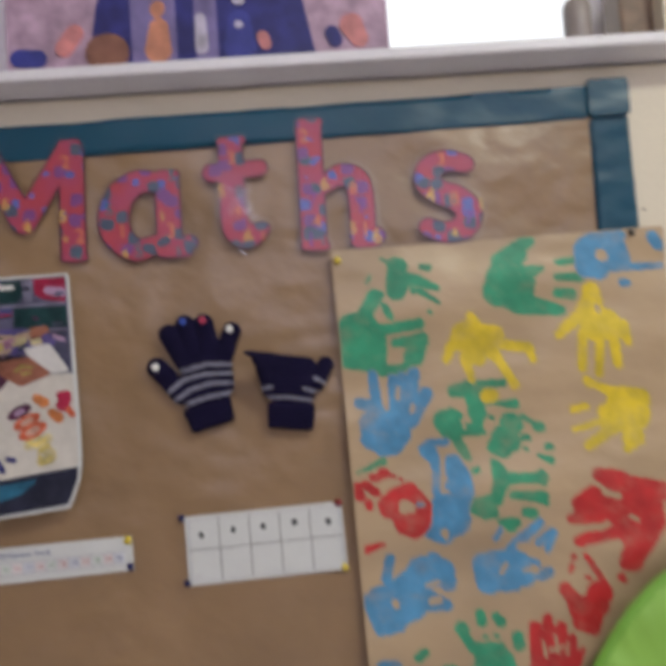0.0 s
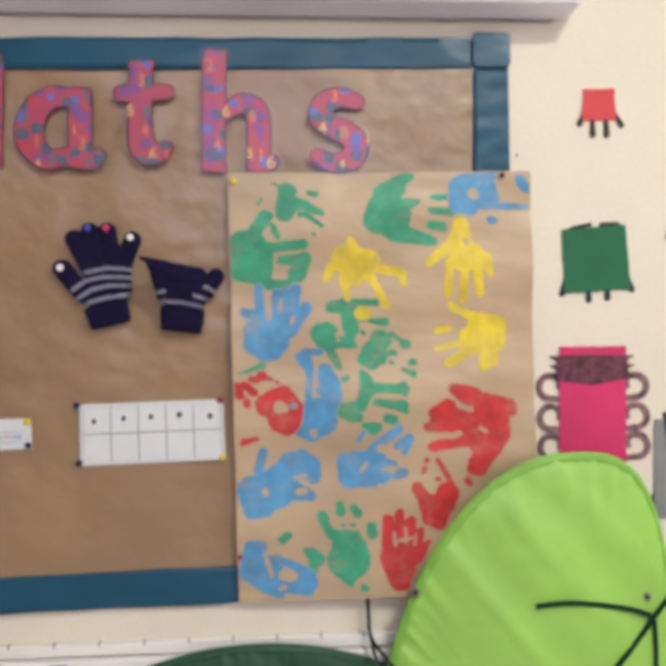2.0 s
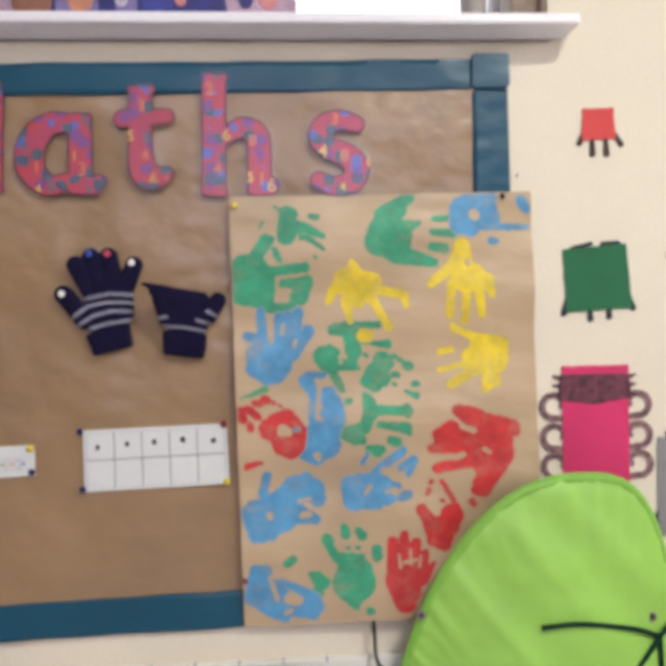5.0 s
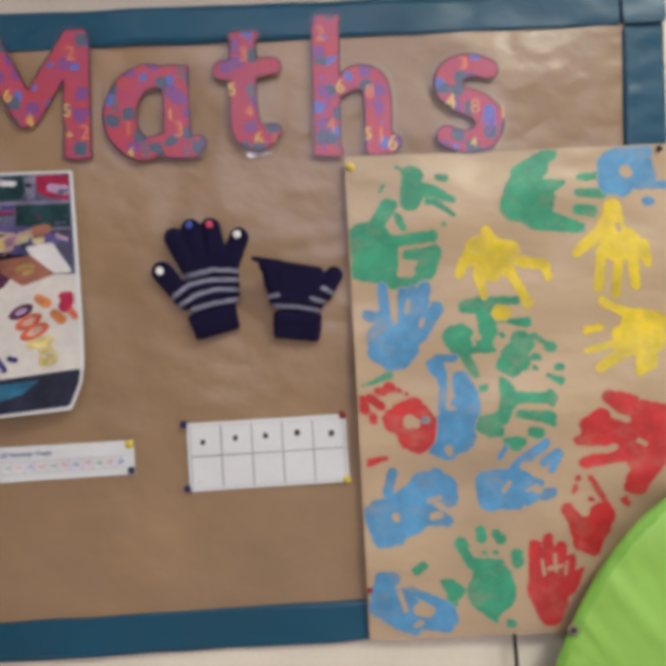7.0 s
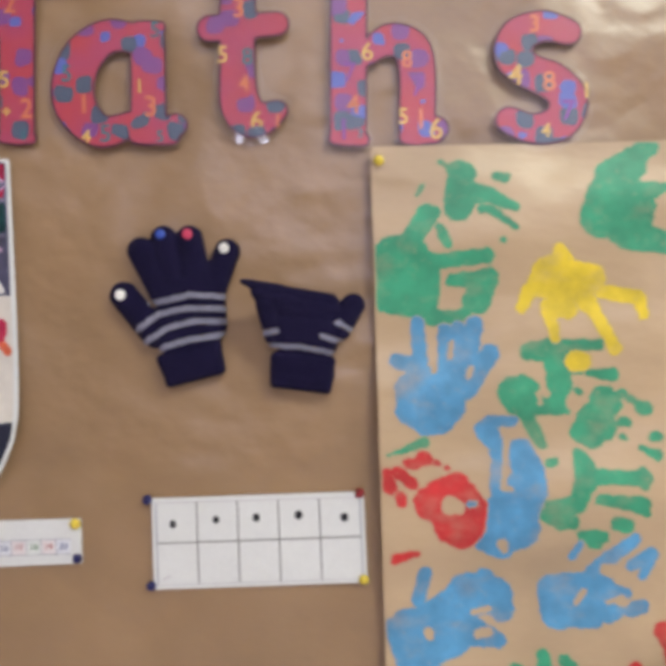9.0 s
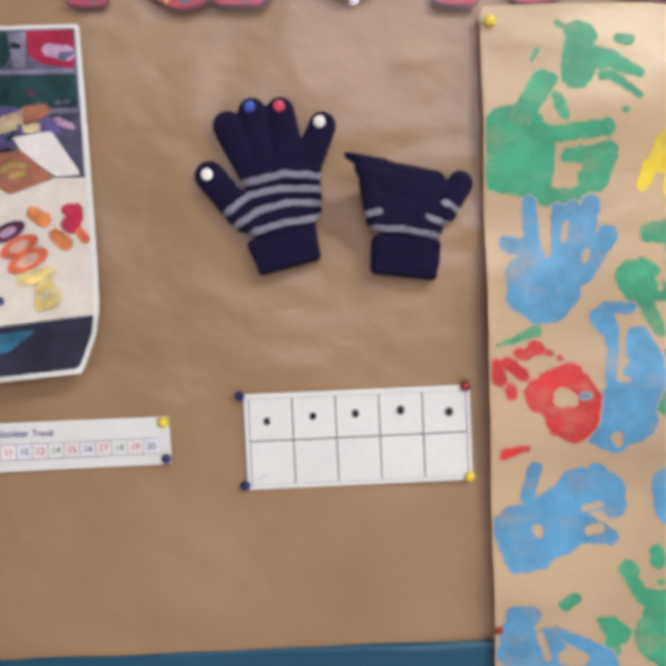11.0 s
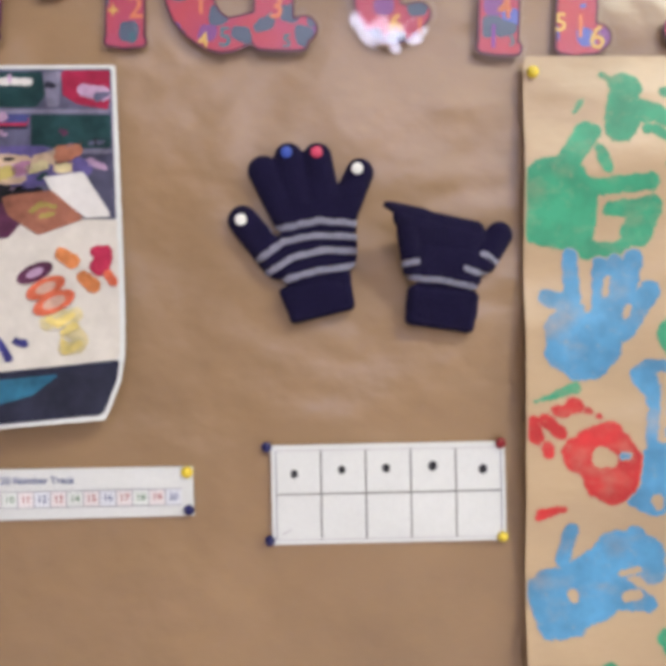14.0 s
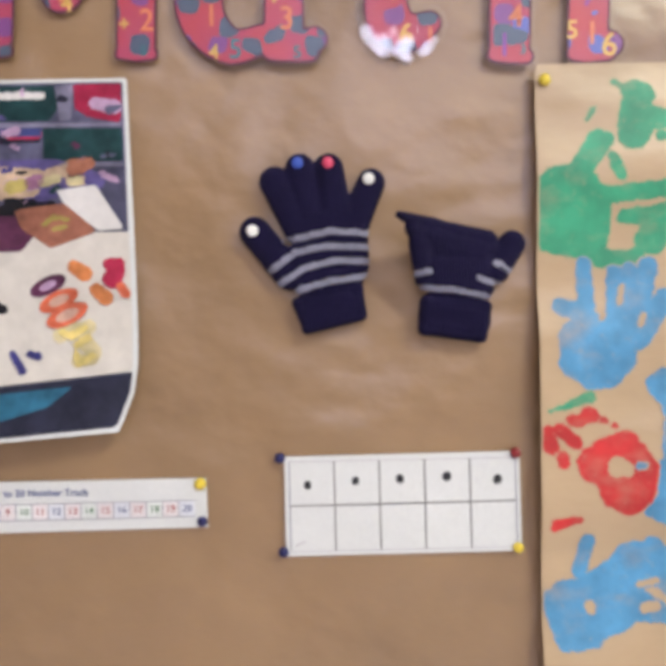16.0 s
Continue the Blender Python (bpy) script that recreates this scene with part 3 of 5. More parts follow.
paint_print(GREEN, "green handprint with straight fingers", [(0.1768, 1.0309, 0.0057, 0.1814, 1.0237, 0.0076), (0.1813, 1.019, 0.0095, 0.1835, 1.0095, 0.0105), (0.1835, 1.0118, 0.0076, 0.2073, 1.0111, 0.0062), (0.2073, 1.0102, 0.0062, 0.236, 1.0093, 0.0067), (0.2351, 1.015, 0.0048, 0.2349, 1.0032, 0.0043), (0.195, 0.9911, 0.0048, 0.2331, 0.9852, 0.0076), (0.233, 0.9819, 0.0067, 0.2377, 0.977, 0.0029), (0.1785, 1.0025, 0.0086, 0.1759, 0.9908, 0.0086), (0.1519, 0.9797, 0.0114, 0.1734, 0.9871, 0.0086), (0.1612, 0.9723, 0.0095, 0.1707, 0.9697, 0.0057), (0.2112, 0.9684, 0.0067, 0.2198, 0.9657, 0.0067), (0.18, 0.9575, 0.0057, 0.1966, 0.956, 0.0067), (0.1879, 0.9502, 0.0048, 0.1926, 0.9486, 0.0038), (0.1426, 0.9918, 0.0038, 0.1449, 0.9847, 0.0048)])
paint_print(YELLOW, "yellow handprint", [(0.1619, 1.2168, 0.0057, 0.164, 1.2074, 0.0104), (0.1543, 1.1936, 0.018, 0.1659, 1.1863, 0.0199), (0.1802, 1.1883, 0.019, 0.1897, 1.1904, 0.0142), (0.1447, 1.1891, 0.0104, 0.1446, 1.1844, 0.0104), (0.1351, 1.18, 0.0076, 0.1276, 1.1638, 0.0043), (0.1513, 1.1656, 0.0066, 0.1578, 1.1373, 0.0043), (0.1655, 1.1652, 0.0104, 0.1702, 1.1628, 0.0085), (0.1938, 1.1599, 0.0057, 0.2121, 1.1265, 0.0057), (0.1869, 1.1694, 0.0095, 0.1938, 1.1599, 0.0057), (0.2013, 1.1784, 0.0067, 0.2321, 1.173, 0.0062), (0.2344, 1.1706, 0.0057, 0.2375, 1.1564, 0.0043), (0.1762, 1.1157, 0.0095, 0.1819, 1.1156, 0.0086)])
paint_print(YELLOW, "yellow handprint pointing down", [(0.3192, 1.2384, 0.0115, 0.319, 1.227, 0.0138), (0.3158, 1.2128, 0.0183, 0.3211, 1.1928, 0.0195), (0.3356, 1.1982, 0.0161, 0.3439, 1.1867, 0.0126), (0.3014, 1.2074, 0.0092, 0.281, 1.1935, 0.0069), (0.281, 1.1935, 0.0063, 0.2723, 1.1851, 0.0052), (0.302, 1.1817, 0.0063, 0.2989, 1.1419, 0.0057), (0.3236, 1.1756, 0.0063, 0.3199, 1.1329, 0.0052), (0.3409, 1.1782, 0.0069, 0.3448, 1.1439, 0.0063), (0.3544, 1.1922, 0.008, 0.3596, 1.1693, 0.0046), (0.3067, 1.1873, 0.0092, 0.341, 1.1839, 0.0092)], [(0.3256, 1.2178, 0.0029, 0.3267, 1.2126, 0.0023)])
paint_print(YELLOW, "yellow handprint with spread fingers", [(0.345, 1.0982, 0.0172, 0.3678, 1.095, 0.016), (0.3388, 1.0784, 0.0207, 0.3617, 1.078, 0.0207), (0.3555, 1.0553, 0.0138, 0.3525, 1.0496, 0.0115), (0.3337, 1.1099, 0.0057, 0.3082, 1.1217, 0.0052), (0.3026, 1.1275, 0.0046, 0.3053, 1.1218, 0.0052), (0.3246, 1.0844, 0.0092, 0.3272, 1.0729, 0.0115), (0.2846, 1.0897, 0.0048, 0.301, 1.0934, 0.0042), (0.3215, 1.073, 0.0046, 0.2824, 1.0647, 0.0034), (0.3328, 1.0643, 0.008, 0.298, 1.0439, 0.0057), (0.3583, 1.0495, 0.0115, 0.3466, 1.0372, 0.0057)])
paint_print(BLUE, "blue handprint", [(0.0139, 1.1182, 0.0071, 0.0301, 1.1134, 0.0071), (0.0333, 1.1522, 0.0062, 0.0359, 1.1085, 0.0068), (0.0582, 1.1457, 0.0060, 0.0569, 1.1085, 0.0064), (0.0705, 1.1473, 0.0064, 0.0679, 1.1085, 0.0066), (0.0850, 1.1506, 0.0078, 0.0785, 1.1150, 0.0078), (0.0985, 1.1240, 0.0085, 0.0769, 1.0924, 0.0095), (0.0268, 1.0924, 0.0155, 0.0624, 1.0956, 0.0155), (0.0284, 1.0746, 0.0165, 0.0591, 1.0778, 0.0165), (0.0398, 1.0617, 0.0115, 0.0543, 1.0633, 0.0115), (0.0317, 1.1053, 0.0080, 0.0737, 1.1053, 0.0080)], [(0.0643, 1.1345, 0.0014, 0.0622, 1.1215, 0.0018), (0.0785, 1.1035, 0.0016, 0.0812, 1.1105, 0.0022), (0.0480, 1.1215, 0.0030, 0.0475, 1.1090, 0.0020)])
paint_print(GREEN, "thin green paint smear", [(0.0376, 1.0445, 0.0047, 0.018, 1.0375, 0.0026), (0.018, 1.0375, 0.0022, 0.005, 1.0335, 0.0012)])
paint_print(BLUE, "smeared blue handprint", [(0.092, 1.0546, 0.0085, 0.0966, 1.0498, 0.0095), (0.0969, 1.0615, 0.0057, 0.1182, 1.0623, 0.0047), (0.1035, 1.0402, 0.0085, 0.1055, 1.026, 0.0066), (0.103, 1.0214, 0.0057, 0.1016, 1.0026, 0.0057), (0.1247, 1.0348, 0.0114, 0.1313, 1.0158, 0.0142), (0.1286, 1.0017, 0.019, 0.126, 0.9924, 0.0181), (0.1116, 0.981, 0.0199, 0.1184, 0.969, 0.0213), (0.092, 0.9557, 0.0114, 0.1061, 0.9505, 0.0133), (0.1254, 0.964, 0.0152, 0.1205, 0.9595, 0.0142), (0.0972, 0.9744, 0.0133, 0.0993, 0.9649, 0.0133)], [(0.1132, 1.0493, 0.0024, 0.1100, 1.0212, 0.0016), (0.1095, 1.0189, 0.0016, 0.1085, 1.0048, 0.0020), (0.1085, 1.0023, 0.0020, 0.1150, 1.0015, 0.0016), (0.1071, 0.9505, 0.0047, 0.1084, 0.9457, 0.0028)])
paint_print(RED, "red handprint", [(0.0010, 1.0158, 0.0065, 0.0058, 1.0045, 0.0065), (0.0123, 1.0184, 0.0050, 0.0259, 1.0071, 0.0054), (0.0226, 1.0262, 0.0042, 0.0301, 1.0239, 0.0044), (0.0359, 1.0304, 0.0065, 0.0388, 1.0294, 0.0062), (0.0480, 1.0255, 0.0026, 0.0505, 1.0243, 0.0022), (0.0572, 1.0214, 0.0020, 0.0590, 1.0205, 0.0020), (0.0155, 0.9950, 0.0048, 0.0165, 0.9905, 0.0048), (0.0284, 0.9920, 0.0024, 0.0300, 0.9913, 0.0022), (0.0398, 0.9916, 0.0118, 0.0407, 0.9868, 0.0122), (0.0495, 1.0003, 0.0105, 0.0668, 1.0060, 0.0108), (0.0735, 0.9990, 0.0100, 0.0830, 0.9850, 0.0100), (0.0830, 0.9850, 0.0100, 0.0790, 0.9690, 0.0125), (0.0605, 0.9670, 0.0150, 0.0705, 0.9640, 0.0168), (0.0495, 0.9815, 0.0090, 0.0520, 0.9745, 0.0090), (0.0107, 0.9390, 0.0050, 0.0301, 0.9440, 0.0022)], [(0.0590, 0.9850, 0.0058, 0.0600, 0.9900, 0.0052), (0.0600, 0.9880, 0.0064, 0.0672, 0.9850, 0.0056)])
paint_print(BLUE, "small blue smudge on the red handprint", [(0.0775, 0.9882, 0.0026, 0.0815, 0.9876, 0.0026)])
paint_print(BLUE, "broad blue handprint", [(0.0369, 0.9245, 0.0061, 0.0301, 0.8988, 0.0057), (0.0097, 0.8759, 0.0104, 0.0232, 0.8494, 0.0151), (0.017, 0.8827, 0.0094, 0.0429, 0.8818, 0.0113), (0.0429, 0.8818, 0.0166, 0.0765, 0.8995, 0.0189), (0.0329, 0.8585, 0.0199, 0.0614, 0.8645, 0.0161), (0.0766, 0.9042, 0.0199, 0.1003, 0.9034, 0.0161), (0.0912, 0.9203, 0.0076, 0.0934, 0.9131, 0.0095), (0.1026, 0.9033, 0.0133, 0.107, 0.8889, 0.0105), (0.0758, 0.8711, 0.0142, 0.1017, 0.863, 0.0076), (0.0207, 0.8423, 0.0085, 0.042, 0.8439, 0.0076)], [(0.0388, 0.8701, 0.0038, 0.0402, 0.8667, 0.0033), (0.0809, 0.8875, 0.0019, 0.0952, 0.8903, 0.0019), (0.0852, 0.8684, 0.0038, 0.0938, 0.8695, 0.0033)])
paint_print(BLUE, "pale blue handprint", [(0.1527, 0.9087, 0.0134, 0.157, 0.8871, 0.0153), (0.1643, 0.894, 0.0191, 0.1856, 0.8885, 0.0162), (0.1647, 0.913, 0.0105, 0.1956, 0.9095, 0.0134), (0.1912, 0.924, 0.0086, 0.2058, 0.9401, 0.0057), (0.2058, 0.9377, 0.0067, 0.2276, 0.9536, 0.0053), (0.2248, 0.9299, 0.0057, 0.2417, 0.9389, 0.0067), (0.2342, 0.9201, 0.0038, 0.2401, 0.9294, 0.0038), (0.2051, 0.9068, 0.0058, 0.2194, 0.904, 0.0048), (0.2047, 0.8854, 0.0077, 0.2095, 0.8876, 0.0067), (0.2215, 0.8886, 0.0058, 0.2336, 0.8916, 0.0062), (0.17, 0.9389, 0.0038, 0.1774, 0.9505, 0.0029)], [(0.2008, 0.926, 0.0048, 0.2127, 0.9232, 0.0067), (0.2145, 0.897, 0.0048, 0.2169, 0.8955, 0.0038), (0.1812, 0.9053, 0.0024, 0.1739, 0.896, 0.0019)])
paint_print(RED, "large red handprint", [(0.3058, 1.0079, 0.008, 0.3228, 0.999, 0.0126), (0.3229, 1.0018, 0.0115, 0.3372, 1.0015, 0.0069), (0.2794, 0.9743, 0.0103, 0.2967, 0.9824, 0.0114), (0.2878, 0.9656, 0.016, 0.325, 0.9648, 0.0229), (0.2676, 0.9546, 0.0057, 0.2848, 0.9571, 0.0103), (0.3366, 0.9731, 0.0218, 0.3594, 0.964, 0.0207), (0.3484, 0.9871, 0.0149, 0.3827, 0.9806, 0.0126), (0.3855, 0.9794, 0.008, 0.3894, 0.9748, 0.0057), (0.359, 0.947, 0.0258, 0.353, 0.9357, 0.0241), (0.3304, 0.9476, 0.0172, 0.3415, 0.9303, 0.016), (0.2756, 0.9272, 0.0074, 0.3301, 0.9362, 0.008), (0.3498, 0.9187, 0.0161, 0.338, 0.9019, 0.0144), (0.3322, 0.8963, 0.0103, 0.3407, 0.895, 0.0103), (0.3232, 0.8795, 0.0046, 0.3266, 0.8748, 0.004), (0.371, 0.9695, 0.0138, 0.3736, 0.958, 0.0103)], [(0.3111, 0.985, 0.0029, 0.3282, 0.9789, 0.0034), (0.3016, 0.9414, 0.0034, 0.3131, 0.9451, 0.0034), (0.3431, 0.9519, 0.0023, 0.3504, 0.9471, 0.0023)])
paint_print(RED, "streaky red handprint", [(0.2516, 0.8698, 0.008, 0.2599, 0.8582, 0.008), (0.2599, 0.8582, 0.0091, 0.2708, 0.8352, 0.0137), (0.2943, 0.8631, 0.0126, 0.2852, 0.8377, 0.0137), (0.2914, 0.8631, 0.0126, 0.3027, 0.8572, 0.008), (0.2678, 0.8268, 0.0092, 0.2848, 0.8179, 0.008), (0.2795, 0.8407, 0.0149, 0.285, 0.8292, 0.0114), (0.2682, 0.8466, 0.0137, 0.2911, 0.8461, 0.0149), (0.2809, 0.9089, 0.0029, 0.2947, 0.8858, 0.004), (0.2947, 0.8858, 0.0034, 0.3069, 0.8628, 0.004), (0.2666, 0.9092, 0.0034, 0.2654, 0.9064, 0.0029), (0.2606, 0.8923, 0.0029, 0.263, 0.8979, 0.0029), (0.2804, 0.8816, 0.0029, 0.2832, 0.8804, 0.0029)])
paint_print(RED, "red handprint partly behind the canopy", [(0.2096, 0.8266, 0.0077, 0.2112, 0.7963, 0.01), (0.2261, 0.8355, 0.0062, 0.2262, 0.7957, 0.01), (0.2427, 0.8236, 0.0073, 0.2395, 0.7952, 0.01), (0.2556, 0.8094, 0.0054, 0.2489, 0.7871, 0.0085), (0.2259, 0.7844, 0.0231, 0.2253, 0.7613, 0.0223), (0.2178, 0.7735, 0.0185, 0.2248, 0.7448, 0.0154), (0.2486, 0.7758, 0.0108, 0.2666, 0.7941, 0.0031), (0.2111, 0.7922, 0.0108, 0.2124, 0.7737, 0.0146)], [(0.2263, 0.7981, 0.0016, 0.2432, 0.801, 0.0011), (0.2346, 0.8144, 0.0013, 0.2346, 0.7954, 0.0013), (0.2181, 0.8091, 0.001, 0.2195, 0.7918, 0.0013), (0.2494, 0.8055, 0.001, 0.246, 0.7907, 0.001)])
paint_print(GREEN, "clear green handprint with a round palm", [(0.1176, 0.8339, 0.0081, 0.12, 0.8314, 0.0076), (0.1199, 0.8267, 0.0057, 0.1313, 0.8072, 0.0057), (0.1428, 0.8487, 0.0057, 0.144, 0.8401, 0.0067), (0.1617, 0.8442, 0.0057, 0.1678, 0.8368, 0.0067), (0.1865, 0.817, 0.0072, 0.1877, 0.8074, 0.0072), (0.15, 0.7898, 0.0192, 0.1595, 0.787, 0.0211), (0.1497, 0.7731, 0.0258, 0.1592, 0.7727, 0.0249), (0.1517, 0.7586, 0.0163, 0.154, 0.7514, 0.0115), (0.1538, 0.7442, 0.0048, 0.1575, 0.7383, 0.0029), (0.1361, 0.807, 0.0086, 0.1647, 0.8059, 0.0067), (0.1022, 0.7821, 0.0086, 0.1115, 0.7746, 0.0095), (0.1041, 0.7654, 0.0067, 0.1064, 0.7605, 0.0057), (0.0951, 0.7872, 0.0043, 0.0998, 0.7846, 0.0057), (0.1751, 0.7347, 0.0058, 0.1775, 0.7336, 0.0048), (0.146, 0.8219, 0.0029, 0.1483, 0.8208, 0.0024), (0.1593, 0.8214, 0.0029, 0.1626, 0.8203, 0.0024)])
paint_print(BLUE, "faint blue handprint at the paper's lower corner", [(0.0195, 0.795, 0.0095, 0.0313, 0.7945, 0.0095), (0.019, 0.7783, 0.0152, 0.0235, 0.7687, 0.0161), (0.0115, 0.7596, 0.0104, 0.0395, 0.7442, 0.0123), (0.0305, 0.7636, 0.0142, 0.0397, 0.7537, 0.0133), (0.0546, 0.7793, 0.0047, 0.0992, 0.756, 0.0066), (0.045, 0.7749, 0.0085, 0.0542, 0.7626, 0.0085), (0.0918, 0.7468, 0.0105, 0.1036, 0.7415, 0.0076), (0.0394, 0.7394, 0.0085, 0.0581, 0.7291, 0.0057), (0.0631, 0.7384, 0.0066, 0.0986, 0.7312, 0.0057), (0.0991, 0.7536, 0.0076, 0.1037, 0.7463, 0.0067), (0.0514, 0.7485, 0.0095, 0.0774, 0.7402, 0.0066)], [(0.0635, 0.7551, 0.0066, 0.0729, 0.7523, 0.0062), (0.0583, 0.7362, 0.0024, 0.0655, 0.7393, 0.0024), (0.0403, 0.7775, 0.0024, 0.0469, 0.7558, 0.0024)])
paint_print(GREEN, "green paint dab", [(0.0623, 0.8042, 0.0057, 0.0705, 0.8096, 0.0052)])


# ---- laminated letters ----
NUMERALS = (NUM_YELLOW, NUM_ORANGE, NUM_VIOLET, NUM_TEAL)


def letter(char, runs, numerals):
    """A letter of smooth strokes, each a few (x, z, half width)."""
    strokes = []
    for run in runs:
        smooth = glide(run, 4) if len(run) > 2 else [Vector(p) for p in run]
        strokes += [(*a, *b) for a, b in zip(smooth, smooth[1:])]
    x0, x1, z0, z1 = reach(strokes, 0)
    ob = thing("laminated_letter", (x0 + x1) / 2, -0.01, z0, f"laminated card letter {char} with a pink red number print", "letter", "letters of the heading")

    def front(x, z):
        flat_y = -0.0125 - 0.0004 * np.sin(30 * x + 25 * z)
        if char == "t":
            curl = np.exp(-(z - z0 + 0.004) / 0.03)
            return flat_y - 0.0038 * curl - 0.00013 * curl * np.sin(300 * x) * np.cos(230 * z)
        return flat_y - 0.0004 * np.clip((z0 + 0.035 - z) / 0.035, 0, 1) ** 2
    part("card", cut_sheet("card", lambda px, pz: distance(px, pz, strokes, 0.0008) + 0.0008, reach(strokes), 0.0025, front), PRINT, ob, smooth=True)
    part("cut_edge", cut_sheet("cut_edge", lambda px, pz: distance(px, pz, strokes, 0.0008) - 0.0012, reach(strokes), 0.0025, lambda x, z: front(x, z) + 0.0005), EDGE, ob, "dark outline of the card")
    part("film", cut_sheet("film", lambda px, pz: distance(px, pz, strokes, 0.003) - 0.0042, reach(strokes, 0.008), 0.0025, lambda x, z: front(x, z) - 0.0008), LOOSE_FILM if char == "t" else FILM, ob, "clear glossy laminating film", smooth=True)
    for digit, x, z, size, ink in numerals:
        y = float(front(np.array([x]), np.array([z]))[0]) - 0.0004
        part("printed_number", lettering(digit, size, x, y, z, 0.0, 0.0003), NUMERALS[ink], ob, "printed number")


letter("M", [[(-0.4423, 1.4673, 0.0161), (-0.4476, 1.3441, 0.0161)], [(-0.4336, 1.467, 0.0146), (-0.3914, 1.3781, 0.0156)], [(-0.334, 1.4611, 0.0141), (-0.3888, 1.378, 0.0151)], [(-0.3273, 1.4608, 0.0156), (-0.33, 1.3373, 0.0156)], [(-0.3422, 1.3279, 0.0047), (-0.3176, 1.327, 0.0047)], [(-0.3371, 1.472, 0.0063), (-0.3207, 1.4724, 0.0063)], [(-0.4599, 1.3322, 0.0047), (-0.4364, 1.3313, 0.0047)]], [("6", -0.4119, 1.4005, 0.0217, 0), ("4", -0.3875, 1.3718, 0.0217, 1), ("5", -0.341, 1.3805, 0.0217, 0), ("2", -0.3345, 1.4492, 0.0246, 1), ("4", -0.386, 1.3682, 0.0195, 0), ("2", -0.3209, 1.3535, 0.0253, 1), ("+", -0.3394, 1.3511, 0.0166, 0), ("5", -0.3239, 1.3291, 0.0117, 3)])
letter("a", [[(-0.2151, 1.4142, 0.0115), (-0.2432, 1.4193, 0.0141), (-0.2671, 1.4031, 0.0172), (-0.278, 1.3752, 0.0187), (-0.2734, 1.3502, 0.0172), (-0.252, 1.3319, 0.0135), (-0.2244, 1.3387, 0.0104)], [(-0.2088, 1.4161, 0.0151), (-0.2091, 1.3355, 0.0156)], [(-0.1979, 1.331, 0.0115), (-0.1842, 1.3367, 0.0099)], [(-0.2172, 1.4267, 0.0052), (-0.1981, 1.426, 0.0052)], [(-0.2197, 1.3266, 0.0063), (-0.1878, 1.3255, 0.0063)]], [("1", -0.2168, 1.372, 0.0174, 0), ("5", -0.2833, 1.3846, 0.0217, 3), ("5", -0.2018, 1.4231, 0.0203, 3), ("1", -0.2679, 1.356, 0.0244, 1), ("3", -0.2068, 1.3532, 0.0263, 1), ("4", -0.2663, 1.3271, 0.0166, 0), ("5", -0.2486, 1.3292, 0.0224, 3), ("5", -0.1985, 1.326, 0.0146, 3)])
letter("t", [[(-0.1258, 1.4504, 0.0156), (-0.1272, 1.3791, 0.0156), (-0.1237, 1.3506, 0.0172), (-0.1107, 1.3392, 0.0151), (-0.0912, 1.3479, 0.0089)], [(-0.1517, 1.4239, 0.0115), (-0.0906, 1.427, 0.0104)], [(-0.1367, 1.4632, 0.0057), (-0.1118, 1.4644, 0.0057)]], [("5", -0.1403, 1.3993, 0.0217, 0), ("3", -0.1252, 1.4411, 0.0246, 1), ("4", -0.1212, 1.3727, 0.0203, 1), ("8", -0.1177, 1.3969, 0.0217, 3), ("6", -0.1101, 1.338, 0.0244, 0), ("1", -0.0909, 1.3377, 0.0166, 1)])
letter("h", [[(-0.0245, 1.4713, 0.0161), (-0.027, 1.3316, 0.0161)], [(-0.0345, 1.4815, 0.0052), (-0.0116, 1.4818, 0.0052)], [(-0.0388, 1.3222, 0.0057), (-0.0139, 1.3202, 0.0057)], [(-0.0099, 1.3958, 0.0083), (0.0099, 1.4106, 0.013), (0.031, 1.4037, 0.0151), (0.0367, 1.3786, 0.0156), (0.0354, 1.3319, 0.0156)], [(0.0353, 1.3278, 0.0135), (0.0535, 1.3292, 0.0104)], [(0.0257, 1.3219, 0.0063), (0.0506, 1.322, 0.0063)]], [("6", -0.0087, 1.3993, 0.0231, 0), ("7", 0.0368, 1.3672, 0.0246, 2), ("8", 0.0274, 1.3919, 0.0217, 1), ("2", -0.031, 1.4638, 0.0246, 1), ("7", -0.025, 1.3807, 0.0246, 2), ("4", -0.0219, 1.3516, 0.0244, 1), ("1", -0.0311, 1.3289, 0.0263, 2), ("3", -0.0161, 1.3253, 0.0107, 3), ("1", 0.0392, 1.3371, 0.0253, 1), ("6", 0.0529, 1.3278, 0.0263, 0), ("5", 0.0233, 1.3401, 0.0205, 0)])
letter("s", [[(0.1743, 1.4143, 0.0109), (0.151, 1.4203, 0.013), (0.1282, 1.4117, 0.0151), (0.1238, 1.3937, 0.0156), (0.1389, 1.3792, 0.0146), (0.1595, 1.3701, 0.0156), (0.1735, 1.353, 0.0161), (0.1659, 1.3335, 0.0151), (0.1421, 1.3271, 0.0125), (0.119, 1.3357, 0.0115)]], [("4", 0.1257, 1.3755, 0.026, 0), ("8", 0.1558, 1.3692, 0.0246, 1), ("7", 0.1725, 1.3426, 0.026, 2), ("1", 0.1894, 1.3602, 0.0203, 0), ("4", 0.1525, 1.3251, 0.0174, 0), ("3", 0.1432, 1.4216, 0.0217, 1)])


